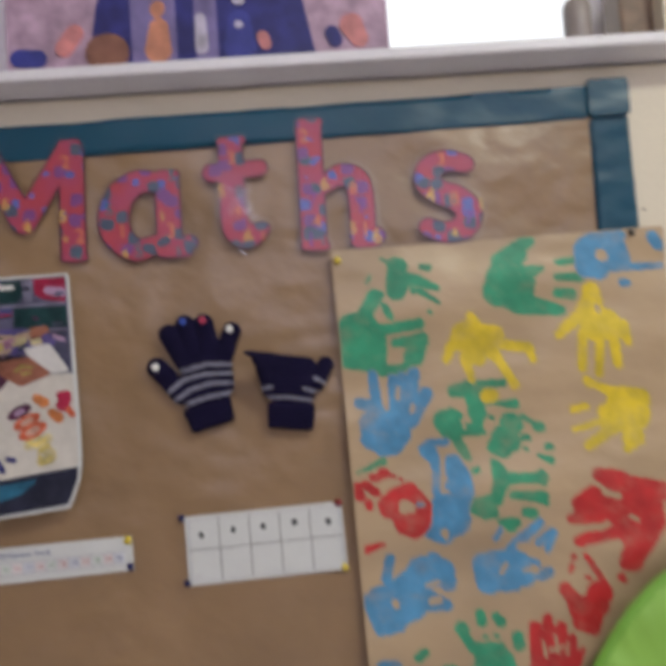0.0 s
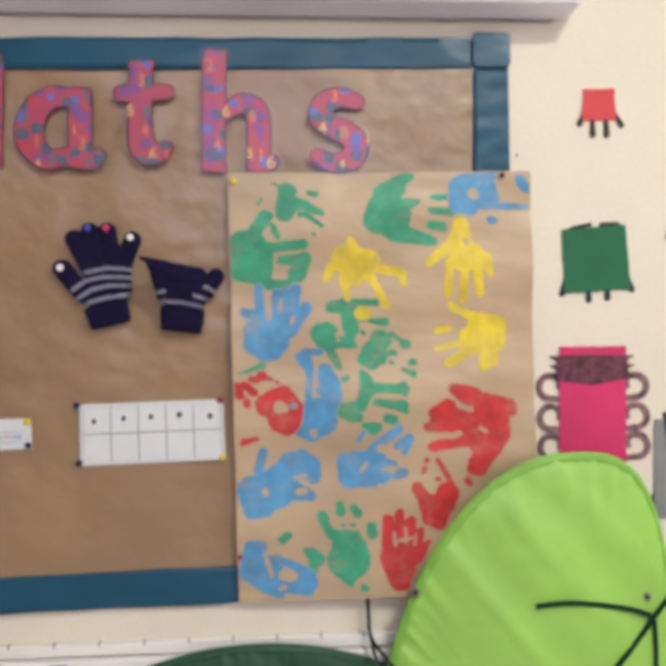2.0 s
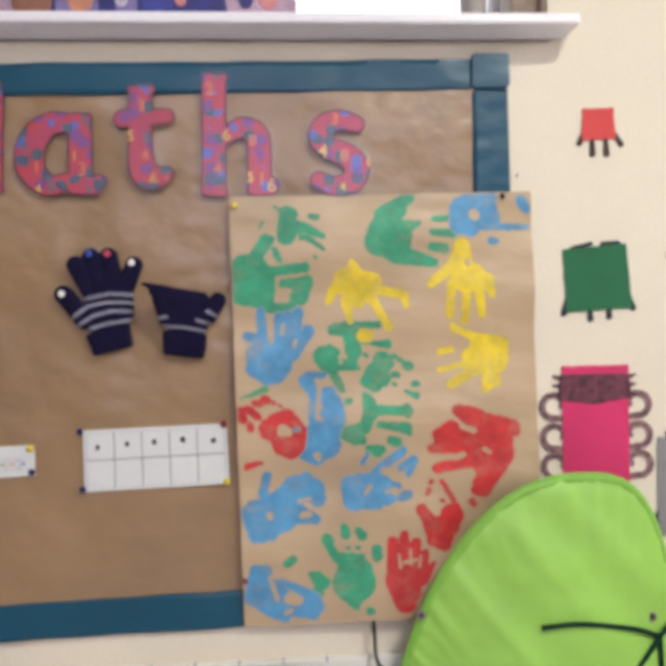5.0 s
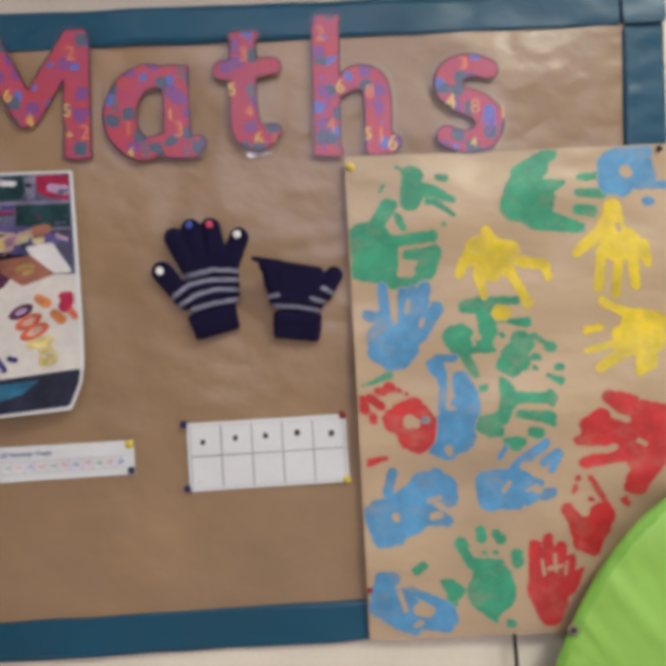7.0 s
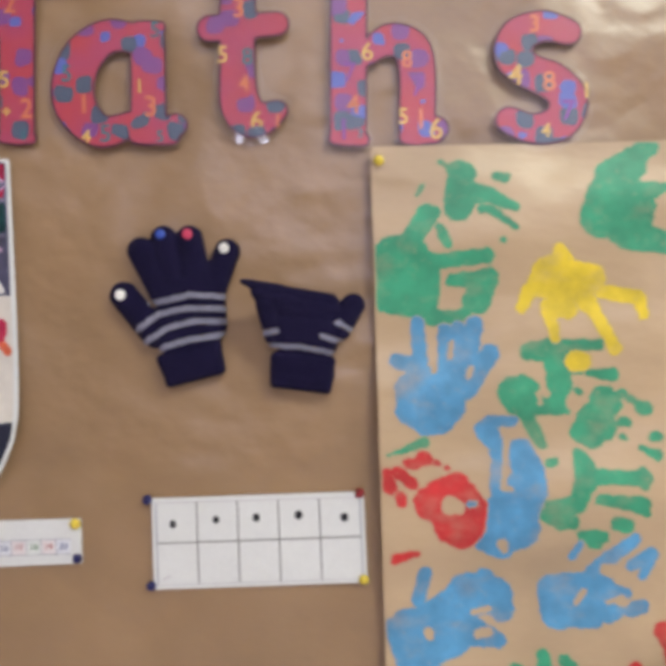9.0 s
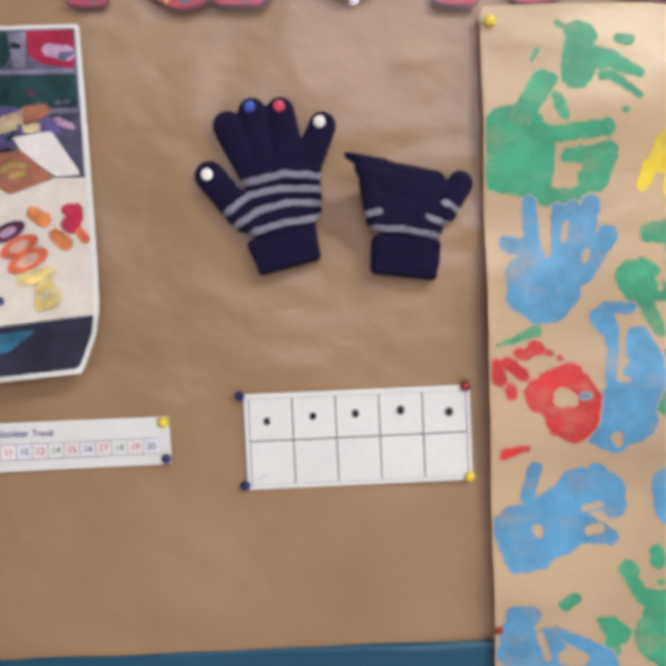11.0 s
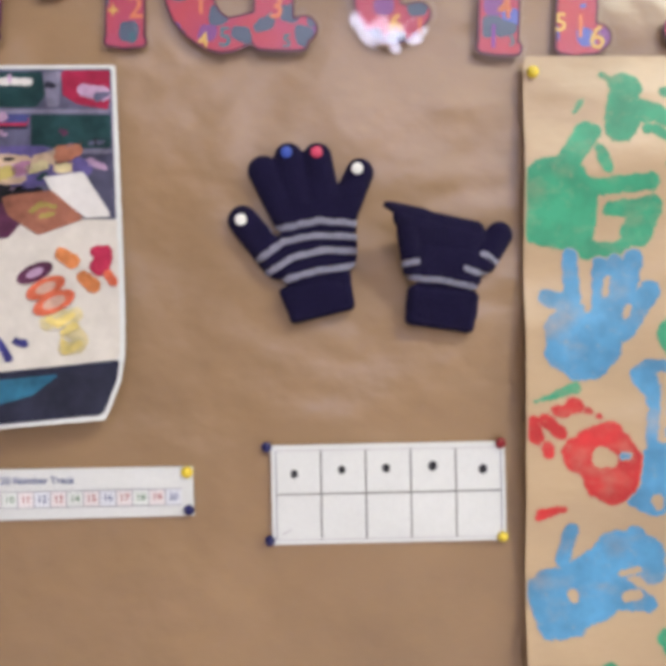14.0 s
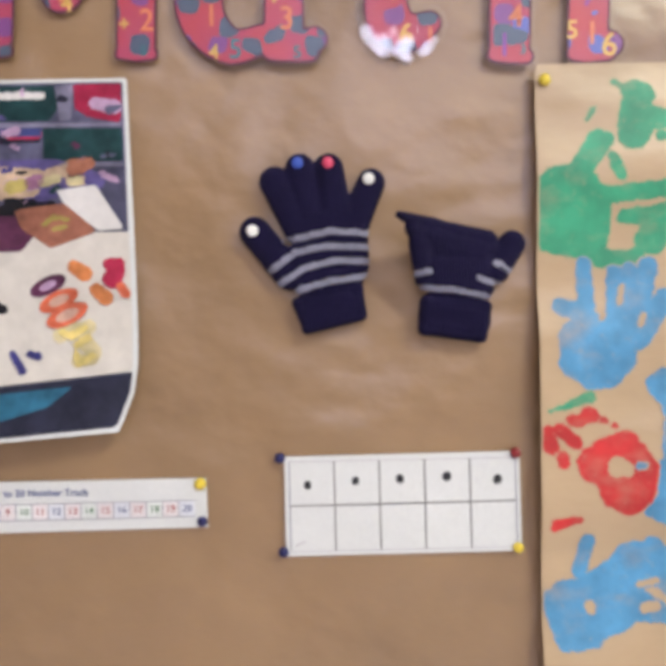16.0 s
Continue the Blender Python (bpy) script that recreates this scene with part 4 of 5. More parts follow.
# ---- gloves ----
def glove(label, palm, cuff, stripes, dots, slope):
    every = palm + cuff
    x0, x1, z0, z1 = reach(every, 0)
    ob = thing("glove", (x0 + x1) / 2, -0.008, z0, label, "glove", "pair of gloves")

    def whole(px, pz):
        return np.minimum(distance(px, pz, palm, 0.0008), distance(px, pz, cuff, 0.0008)) + ripple(px, pz, 0.006, 0.00025, 1.0)

    def front(x, z):
        pad = np.sqrt(np.clip(-distance(x, z, palm, 0.002) / 0.009, 0, 1))
        band = np.sqrt(np.clip(-distance(x, z, cuff, 0.002) / 0.006, 0, 1))
        rise = np.maximum(0.4 * domes(x, z, palm) + 0.6 * pad, 0.9 * band)
        return -0.0115 - 0.0075 * rise ** 0.8 - slope(x, z)

    def rear(x, z):
        return -0.0062 - float(slope(x, z))

    part("knitted_back", cut_sheet("knitted_back", lambda a, b: np.maximum(whole(a, b), -distance(a, b, stripes, 0.0003)), reach(every), 0.0014, front, rear), NAVY, ob, "navy blue knit", smooth=True)
    part("stripe", cut_sheet("stripe", lambda a, b: np.maximum(whole(a, b) - 0.0002, distance(a, b, stripes, 0.0003) + ripple(a, b, 0.004, 0.0006, 3.0) + ripple(a, b, 0.017, 0.0006, 5.0) + 0.0004), reach(every), 0.0014,
         lambda x, z: front(x, z) - 0.0006, rear), GREY_WOOL, ob, "pale grey knitted stripes", smooth=True)
    part("cuff", cut_sheet("cuff", lambda a, b: distance(a, b, cuff, 0.0008), reach(cuff), 0.0014, lambda x, z: front(x, z) - 0.0006 - 0.0003 * np.sin(2400 * x), rear), NAVY, ob, "ribbed navy cuff", smooth=True)
    for mat, x, z in dots:
        y = float(front(np.array([x]), np.array([z]))[0])
        part("fingertip_dot", lathe([(0.0048, -0.002), (0.0048, 0.0006), (0.0036, 0.0014), (0.0015, 0.0018)], 20, pose(x, y, z, 90)), mat, ob, "round dot glued to the fingertip", smooth=True)


glove("navy striped woollen glove with coloured dots on its fingertips", [(-0.2351, 1.1819, 0.0126, -0.2067, 1.1471, 0.0133), (-0.1927, 1.1574, 0.0181, -0.1613, 1.1608, 0.0192), (-0.1943, 1.1852, 0.0146, -0.1595, 1.1919, 0.0174), (-0.1868, 1.14, 0.0161, -0.1631, 1.1452, 0.0174), (-0.1595, 1.185, 0.0174, -0.1589, 1.1538, 0.0174), (-0.1945, 1.1488, 0.0161, -0.1875, 1.14, 0.0161), (-0.2184, 1.2225, 0.0125, -0.1978, 1.1852, 0.0139), (-0.1975, 1.2334, 0.0118, -0.1901, 1.1921, 0.0132), (-0.1739, 1.2333, 0.0118, -0.1682, 1.192, 0.0145), (-0.1393, 1.221, 0.0114, -0.1543, 1.185, 0.0124)],
      [(-0.2009, 1.1233, 0.0042, -0.1505, 1.135, 0.0042), (-0.1926, 1.1016, 0.0042, -0.1478, 1.1124, 0.0042), (-0.1859, 1.1149, 0.0126, -0.1596, 1.1218, 0.0126), (-0.1981, 1.1184, 0.0049, -0.1919, 1.1044, 0.0049), (-0.1512, 1.1316, 0.0049, -0.1485, 1.1148, 0.0049), (-0.1806, 1.1173, 0.0126, -0.1631, 1.1215, 0.0126)],
      [(-0.21, 1.1742, 0.003, -0.1943, 1.1765, 0.003), (-0.1943, 1.1765, 0.003, -0.1734, 1.1813, 0.003), (-0.1734, 1.1813, 0.0029, -0.1414, 1.1791, 0.0029), (-0.2217, 1.1499, 0.003, -0.2014, 1.1644, 0.003), (-0.2014, 1.1644, 0.003, -0.1769, 1.1692, 0.003), (-0.1769, 1.1692, 0.003, -0.1408, 1.1683, 0.003), (-0.2155, 1.1384, 0.003, -0.1945, 1.1512, 0.003), (-0.1945, 1.1512, 0.003, -0.17, 1.1574, 0.003), (-0.17, 1.1574, 0.003, -0.1408, 1.1566, 0.003), (-0.2079, 1.1279, 0.003, -0.198, 1.1338, 0.003), (-0.198, 1.1338, 0.003, -0.177, 1.14, 0.003), (-0.177, 1.14, 0.003, -0.1422, 1.1448, 0.003)], [(DOT_WHITE, -0.2361, 1.1822), (DOT_BLUE, -0.1989, 1.2365), (DOT_RED, -0.1743, 1.2363), (DOT_WHITE, -0.1414, 1.2231)], lambda x, z: 0.0 * x)
glove("navy striped woollen glove with its fingers folded under", [(-0.1199, 1.1903, 0.0024, -0.0901, 1.183, 0.0055), (-0.0988, 1.1675, 0.0111, -0.0952, 1.1432, 0.0097), (-0.0866, 1.1709, 0.0145, -0.052, 1.1645, 0.0138), (-0.0866, 1.1501, 0.0146, -0.0536, 1.1483, 0.0167), (-0.1074, 1.1813, 0.0069, -0.0901, 1.1761, 0.0086), (-0.0728, 1.1794, 0.0048, -0.0417, 1.1731, 0.0041), (-0.1150, 1.1885, 0.003, -0.0440, 1.1762, 0.004), (-0.0848, 1.138, 0.0118, -0.0518, 1.1344, 0.0118), (-0.104, 1.1779, 0.0069, -0.0416, 1.1655, 0.0069), (-0.1022, 1.1709, 0.0083, -0.0952, 1.1397, 0.0076), (-0.0251, 1.1696, 0.011, -0.0381, 1.1482, 0.011)],
      [(-0.0948, 1.1244, 0.0045, -0.0469, 1.1194, 0.0045), (-0.0961, 1.1004, 0.0045, -0.0505, 1.094, 0.0045), (-0.0864, 1.1119, 0.0139, -0.0569, 1.1076, 0.0139), (-0.0955, 1.1224, 0.0049, -0.0965, 1.1014, 0.0049), (-0.0469, 1.118, 0.0045, -0.0502, 1.0961, 0.0045)],
      [(-0.1074, 1.1453, 0.0026, -0.0935, 1.1474, 0.0026), (-0.1032, 1.1342, 0.0026, -0.0726, 1.1327, 0.0026), (-0.0726, 1.1327, 0.0026, -0.0552, 1.1288, 0.0026), (-0.0552, 1.1288, 0.0026, -0.0396, 1.125, 0.0026), (-0.0536, 1.142, 0.0026, -0.0328, 1.1354, 0.0026), (-0.0398, 1.1541, 0.0026, -0.0242, 1.145, 0.0026)], [], lambda x, z: 0.042 * np.clip((z - 1.11) / 0.08, 0, 1) * np.clip((-0.02 - x) / 0.1, 0, 1) ** 1.4 + 0.002)


# ---- pinned cards ----
def flat(name, corners, y, mat, parent, label="", rim=None):
    """A flat piece with straight edges, as thick as its rim is deep."""
    bm = bmesh.new()
    front = [bm.verts.new((x, y, z)) for x, z in corners]
    bm.faces.new(front)
    if rim is not None:
        rear = [bm.verts.new((x, rim, z)) for x, z in corners]
        for k in range(len(corners)):
            n = (k + 1) % len(corners)
            bm.faces.new((front[n], front[k], rear[k], rear[n]))
    return part(name, bm, mat, parent, label)


def bar(name, a, b, width, y, mat, parent):
    d = Vector((b[0] - a[0], b[1] - a[1])).normalized() * width / 2
    n = Vector((-d.y, d.x))
    return flat(name, [(a[0] - n.x, a[1] - n.y), (b[0] - n.x, b[1] - n.y), (b[0] + n.x, b[1] + n.y), (a[0] + n.x, a[1] + n.y)], y, mat, parent)


def along(a, b, t):
    return a[0] + (b[0] - a[0]) * t, a[1] + (b[1] - a[1]) * t


ten = thing("ten_frame_card", -0.115, -0.008, 0.912, "white laminated card ruled as a ten frame with five dots", "card")
flat("card", [(-0.2125, 0.9105), (-0.0155, 0.915), (-0.018, 0.9985), (-0.2135, 0.9945)], -0.0085, CARD, ten, "white card", rim=-0.0055)
BL, BR, TR, TL = (-0.2085, 0.9145), (-0.0195, 0.9185), (-0.0215, 0.9935), (-0.2095, 0.9905)
for a, b in ((BL, BR), (BR, TR), (TR, TL), (TL, BL)):
    bar("ruled_line", a, b, 0.0009, -0.0089, MID_RULE if abs(a[0] - b[0]) < 0.01 else PALE_RULE, ten)
for t in (0.2, 0.4, 0.6, 0.8):
    bar("ruled_line", along(BL, BR, t), along(TL, TR, t), 0.0011, -0.0089, RULE, ten)
bar("ruled_line", along(BL, TL, 0.51), along(BR, TR, 0.52), 0.0011, -0.0091, RULE, ten)
for x, z, r in ((-0.194, 0.971, 0.0030), (-0.154, 0.9745, 0.0030), (-0.117, 0.976, 0.0032), (-0.078, 0.978, 0.0036), (-0.036, 0.9755, 0.0035)):
    part("drawn_dot", cut_sheet("drawn_dot", lambda a, b: distance(a, b, [(x, z - 0.0005, r, x, z + 0.0005, r)]) + ripple(a, b, 0.006, 0.0002, 90 * x), (x - 0.006, x + 0.006, z - 0.006, z + 0.006), 0.0008,
         lambda a, b: -0.0092 + 0 * a), INK, ten, "black pen dot")
part("pencil_mark", cut_sheet("pencil_mark", lambda a, b: distance(a, b, [(-0.2035, 0.9195, 0.0008, -0.1965, 0.9235, 0.0006)]), (-0.207, -0.193, 0.916, 0.927), 0.0006, lambda a, b: -0.0091 + 0 * a), PALE_RULE, ten)

track = thing("number_track_strip", -0.43, -0.008, 0.931, "white laminated paper strip printed with a number track to 20", "paper strip")
flat("strip", [(-0.576, 0.9275), (-0.2785, 0.9355), (-0.2795, 0.977), (-0.577, 0.972)], -0.0082, CARD, track, "white paper strip", rim=-0.0055)
INKS = {"red": mottled("red_print_ink", (0.45, 0.12, 0.12), 0.5), "blue": mottled("blue_print_ink", (0.08, 0.11, 0.27), 0.5), "green": mottled("green_print_ink", (0.14, 0.26, 0.15), 0.5)}
TINTS = {"red": mottled("pale_red_tint", (0.74, 0.69, 0.69), 0.5), "blue": mottled("pale_blue_tint", (0.68, 0.70, 0.74), 0.5), "green": mottled("pale_green_tint", (0.70, 0.73, 0.70), 0.5)}
for n in range(20, 0, -1):
    ink = "red" if n % 2 else ("blue" if n % 4 == 0 else "green")
    x1 = -0.2885 - (20 - n) * 0.01385
    x0, zc = x1 - 0.01385, 0.9515 - (20 - n) * 0.00030
    flat("number_cell", [(x0 + 0.0003, zc - 0.0068), (x1 - 0.0003, zc - 0.0066), (x1 - 0.0003, zc + 0.0069), (x0 + 0.0003, zc + 0.0067)], -0.0086, TINTS[ink], track)
    bar("cell_line", (x0, zc - 0.0069), (x0, zc + 0.007), 0.0007, -0.0089, MID_RULE, track)
    for edge in (-0.0068, 0.0069):
        bar("cell_line", (x0, zc + edge - 0.0001), (x1, zc + edge + 0.0002), 0.0006, -0.0090, MID_RULE, track)
    part("printed_number", lettering(str(n), 0.0082, (x0 + x1) / 2, -0.0089, zc, 0.0, 0.0001), INKS[ink], track)
part("title", lettering("1 to 20 Number Track", 0.0085, -0.379, -0.0089, 0.9655, -0.8, 0.00012, "RIGHT"), INKS["blue"], track, "blue printed title")


def push_pin(mat, colour, x, z, y, r=0.0046):
    ob = part("push_pin", lathe([(0.0006, -0.006), (0.0006, 0.0), (r * 0.8, 0.0002), (r, 0.0012), (r * 0.92, 0.0028), (r * 0.6, 0.0042), (r * 0.2, 0.0047)], 20, pose(0, 0, 0, 90)), mat, smooth=True)
    ob.location = (x, y, z)
    tagged(ob, f"small round {colour} plastic push pin holding paper", "push pin", "push pins")


push_pin(PIN_BLUE, "dark blue", -0.217, 0.994, -0.0085)
push_pin(PIN_RED, "dark red", -0.0215, 0.9975, -0.0085)
push_pin(PIN_BLUE, "dark blue", -0.2145, 0.9145, -0.0085)
push_pin(PIN_YELLOW, "yellow", -0.019, 0.918, -0.0085)
push_pin(PIN_YELLOW, "yellow", -0.284, 0.9725, -0.0082, 0.0052)
push_pin(PIN_BLUE, "dark blue", -0.2825, 0.9405, -0.0082)
push_pin(PIN_YELLOW, "yellow", 0.0, 1.3, -0.0165, 0.005)
push_pin(PIN_RED, "dark red", 0.004, 0.782, -0.0165, 0.0042)
push_pin(PIN_BLACK, "black", 0.3795, 1.3095, -0.0165, 0.0042)


# ---- photo poster ----
def poster_y(x, z):
    low = np.clip((1.13 - z) / 0.13, 0, 1)
    side = np.clip((x + 0.50) / 0.16, 0, 1)
    return -0.0085 - 0.042 * low ** 2 * (1.0 - 0.45 * side) - 0.0015 * side * np.sin(14 * z)


poster = thing("photo_poster", -0.445, -0.01, 1.012, "white bordered photo print of a paint table, lower corner curling", "poster")


def patch(name, fld, bounds, layer, mat, label="", cell=0.0035):
    part(name, cut_sheet(name, fld, bounds, cell, lambda x, z: poster_y(x, z) - 0.0003 * layer), mat, poster, label, smooth=True)


def area(name, corners, layer, mat, label=""):
    patch(name, lambda a, b: inside_of(corners)(a, b) + ripple(a, b, 0.02, 0.00015, layer), bounds_of(corners), layer, mat, label)


def daub(name, strokes, layer, mat, label=""):
    patch(name, lambda a, b: distance(a, b, strokes) + ripple(a, b, 0.008, 0.0007, layer), reach(strokes), layer, mat, label, 0.002)


PHOTO = {k: mottled("photo_" + k, c, 0.3, 0.08 if k in ("table", "paper") else 0.4, 55.0, 150.0, 0.00005, 0.2) for k, c in dict(
    navy=(0.022, 0.024, 0.045), teal=(0.015, 0.05, 0.055), grey=(0.11, 0.11, 0.18), red=(0.32, 0.02, 0.06), table=(0.66, 0.62, 0.56), paper=(0.7, 0.68, 0.66), brown=(0.30, 0.12, 0.08),
    plum=(0.10, 0.03, 0.07), violet=(0.11, 0.09, 0.25), orange=(0.62, 0.22, 0.08), coral=(0.66, 0.15, 0.08), yellow=(0.68, 0.55, 0.2), crimson=(0.45, 0.03, 0.08),
    sea=(0.025, 0.12, 0.2), lilac=(0.45, 0.3, 0.45), sand=(0.52, 0.38, 0.27), mist=(0.22, 0.21, 0.30), peach=(0.60, 0.38, 0.30), butter=(0.60, 0.52, 0.30), azure=(0.05, 0.06, 0.18), gold=(0.44, 0.36, 0.12), rose=(0.36, 0.17, 0.28), terracotta=(0.40, 0.16, 0.10), slate=(0.07, 0.07, 0.12), olive=(0.3, 0.24, 0.07), black=(0.015, 0.015, 0.02), ink=(0.05, 0.05, 0.2)).items()}
area("print_sheet", [(-0.552, 1.005), (-0.346, 1.0195), (-0.3355, 1.050), (-0.3330, 1.074), (-0.335, 1.15), (-0.3395, 1.3095), (-0.552, 1.309)], 0, CARD, "white photo paper")
area("photo_shelf", [(-0.548, 1.16), (-0.3405, 1.16), (-0.343, 1.3065), (-0.548, 1.306)], 1, PHOTO["grey"], "grey shelves in the photo")
area("photo_tray", [(-0.548, 1.276), (-0.405, 1.275), (-0.396, 1.286), (-0.400, 1.304), (-0.548, 1.304)], 2, PHOTO["teal"])
daub("photo_clutter", [(-0.46, 1.296, 0.003, -0.41, 1.296, 0.003)], 3, PHOTO["paper"])
area("photo_box", [(-0.372, 1.278), (-0.345, 1.273), (-0.344, 1.305), (-0.384, 1.305), (-0.383, 1.285)], 2, PHOTO["red"])
daub("photo_clutter", [(-0.366, 1.289, 0.005, -0.350, 1.286, 0.006)], 3, PHOTO["lilac"])
area("photo_shelf", [(-0.548, 1.270), (-0.3445, 1.2705), (-0.344, 1.274), (-0.548, 1.2745)], 3, PHOTO["mist"])
area("photo_box", [(-0.41, 1.242), (-0.3435, 1.242), (-0.344, 1.269), (-0.41, 1.2695)], 2, PHOTO["teal"])
area("photo_box", [(-0.548, 1.257), (-0.412, 1.2575), (-0.412, 1.2695), (-0.548, 1.269)], 2, PHOTO["navy"])
area("photo_box", [(-0.548, 1.259), (-0.411, 1.2605), (-0.411, 1.268), (-0.548, 1.269)], 3, PHOTO["crimson"])
area("photo_clutter", [(-0.548, 1.205), (-0.40, 1.212), (-0.358, 1.224), (-0.372, 1.236), (-0.40, 1.244), (-0.548, 1.243)], 3, PHOTO["violet"])
daub("photo_clutter", [(-0.443, 1.230, 0.008, -0.415, 1.229, 0.007), (-0.45, 1.218, 0.008, -0.42, 1.219, 0.006)], 4, PHOTO["sand"])
daub("photo_clutter", [(-0.405, 1.231, 0.005, -0.382, 1.238, 0.006), (-0.388, 1.226, 0.004, -0.376, 1.226, 0.004)], 4, PHOTO["sand"])
daub("photo_clutter", [(-0.437, 1.222, 0.006, -0.418, 1.224, 0.005)], 5, PHOTO["lilac"])
daub("photo_clutter", [(-0.386, 1.240, 0.004, -0.372, 1.240, 0.005)], 5, PHOTO["terracotta"])
area("photo_box", [(-0.548, 1.262), (-0.411, 1.2625), (-0.411, 1.2695), (-0.548, 1.269)], 4, PHOTO["azure"])
area("photo_shelf", [(-0.397, 1.2375), (-0.3435, 1.2375), (-0.3435, 1.2412), (-0.397, 1.2415)], 4, PHOTO["mist"])
area("photo_shelf", [(-0.36, 1.190), (-0.341, 1.186), (-0.3425, 1.237), (-0.37, 1.237)], 3, PHOTO["slate"])
area("photo_wall", [(-0.396, 1.2755), (-0.386, 1.2755), (-0.384, 1.304), (-0.399, 1.304)], 3, PHOTO["mist"])
daub("photo_clutter", [(-0.437, 1.221, 0.006, -0.427, 1.223, 0.005)], 6, PHOTO["gold"])
daub("photo_clutter", [(-0.421, 1.224, 0.005, -0.414, 1.227, 0.005)], 6, PHOTO["rose"])
daub("photo_clutter", [(-0.411, 1.2245, 0.004, -0.399, 1.228, 0.004), (-0.386, 1.225, 0.004, -0.381, 1.226, 0.004)], 6, PHOTO["butter"])
daub("photo_clutter", [(-0.386, 1.235, 0.005, -0.378, 1.237, 0.005)], 6, PHOTO["terracotta"])
area("photo_cloth", [(-0.376, 1.216), (-0.362, 1.219), (-0.358, 1.227), (-0.366, 1.234), (-0.376, 1.231)], 5, PHOTO["violet"])
area("photo_table", [(-0.548, 1.046), (-0.337, 1.0685), (-0.340, 1.1835), (-0.40, 1.184), (-0.548, 1.176)], 4, PHOTO["table"], "white table in the photo")
area("photo_paper", [(-0.365, 1.1845), (-0.3435, 1.186), (-0.367, 1.2225), (-0.40, 1.218), (-0.392, 1.205)], 6, PHOTO["paper"])
daub("photo_clutter", [(-0.46, 1.199, 0.006, -0.405, 1.205, 0.005), (-0.44, 1.209, 0.004, -0.42, 1.207, 0.004)], 5, PHOTO["black"])
area("photo_card", [(-0.548, 1.165), (-0.43, 1.168), (-0.415, 1.185), (-0.43, 1.197), (-0.548, 1.198)], 6, PHOTO["plum"])
area("photo_card", [(-0.405, 1.1705), (-0.3655, 1.184), (-0.393, 1.2075), (-0.435, 1.2025), (-0.43, 1.187)], 7, PHOTO["brown"])
daub("photo_swirl", [(-0.410, 1.190, 0.002, -0.402, 1.196, 0.002), (-0.402, 1.196, 0.002, -0.390, 1.194, 0.002), (-0.402, 1.186, 0.002, -0.392, 1.188, 0.002)], 8, PHOTO["olive"])
def coil(x, z, size, layer, mat):
    """A hand-drawn loop of paint in the photo."""
    def fld(a, b):
        u, v = (a - x) * 0.9 + (b - z) * 0.42, ((b - z) * 0.9 - (a - x) * 0.42) * 2.3
        return np.abs(np.hypot(u, v) - size) - 0.0042
    patch("photo_loop", fld, (x - 0.03, x + 0.03, z - 0.025, z + 0.025), layer, mat, "", 0.0018)


for n, (x, z, size, tint) in enumerate(((-0.408, 1.1395, 0.012, "plum"), (-0.399, 1.127, 0.0135, "coral"), (-0.392, 1.115, 0.0145, "coral"))):
    daub("photo_daub", [(x - 0.006, z - 0.003, 0.0045, x + 0.007, z + 0.003, 0.0045)], 7 + n, PHOTO["lilac" if tint == "plum" else "peach"])
    coil(x, z, size, 8 + n, PHOTO[tint])
daub("photo_daub", [(-0.398, 1.098, 0.006, -0.388, 1.103, 0.007), (-0.386, 1.101, 0.006, -0.374, 1.105, 0.006), (-0.377, 1.092, 0.007, -0.369, 1.084, 0.006), (-0.383, 1.077, 0.005, -0.371, 1.079, 0.006)], 7, PHOTO["butter"])
daub("photo_daub", [(-0.396, 1.101, 0.003, -0.388, 1.097, 0.003), (-0.386, 1.099, 0.003, -0.377, 1.104, 0.003), (-0.384, 1.090, 0.0025, -0.374, 1.096, 0.003), (-0.381, 1.075, 0.003, -0.384, 1.083, 0.0025), (-0.381, 1.075, 0.003, -0.370, 1.081, 0.003)], 11, PHOTO["yellow"])
daub("photo_daub", [(-0.386, 1.155, 0.0055, -0.377, 1.149, 0.0065), (-0.368, 1.136, 0.0055, -0.360, 1.129, 0.0065)], 7, PHOTO["orange"])
daub("photo_daub", [(-0.357, 1.157, 0.005, -0.350, 1.156, 0.0065), (-0.350, 1.150, 0.0065, -0.358, 1.145, 0.005), (-0.356, 1.142, 0.005, -0.349, 1.140, 0.004)], 7, PHOTO["crimson"])
daub("photo_daub", [(-0.347, 1.138, 0.004, -0.343, 1.132, 0.004)], 8, PHOTO["coral"])
daub("photo_daub", [(-0.423, 1.083, 0.003, -0.416, 1.081, 0.0035), (-0.437, 1.083, 0.003, -0.428, 1.069, 0.0035)], 7, PHOTO["ink"])
daub("photo_daub", [(-0.452, 1.122, 0.005, -0.446, 1.120, 0.004)], 7, PHOTO["black"])
clutter = random.Random(7)
for n in range(34):
    x, z = clutter.uniform(-0.53, -0.352), clutter.choice((clutter.uniform(1.207, 1.24), clutter.uniform(1.244, 1.268), clutter.uniform(1.279, 1.302)))
    r = clutter.uniform(0.0015, 0.004)
    tint = clutter.choice(("black", "violet", "lilac", "navy", "grey", "plum", "ink", "grey", "teal"))
    daub("photo_clutter", [(x, z, r, x + clutter.uniform(-0.012, 0.012), z + clutter.uniform(-0.005, 0.005), r * clutter.uniform(0.4, 1.0))], 5, PHOTO[tint])
area("photo_edge", [(-0.548, 1.0075), (-0.348, 1.0240), (-0.3385, 1.0515), (-0.337, 1.0675), (-0.548, 1.0465)], 6, PHOTO["navy"], "dark table edge in the photo")
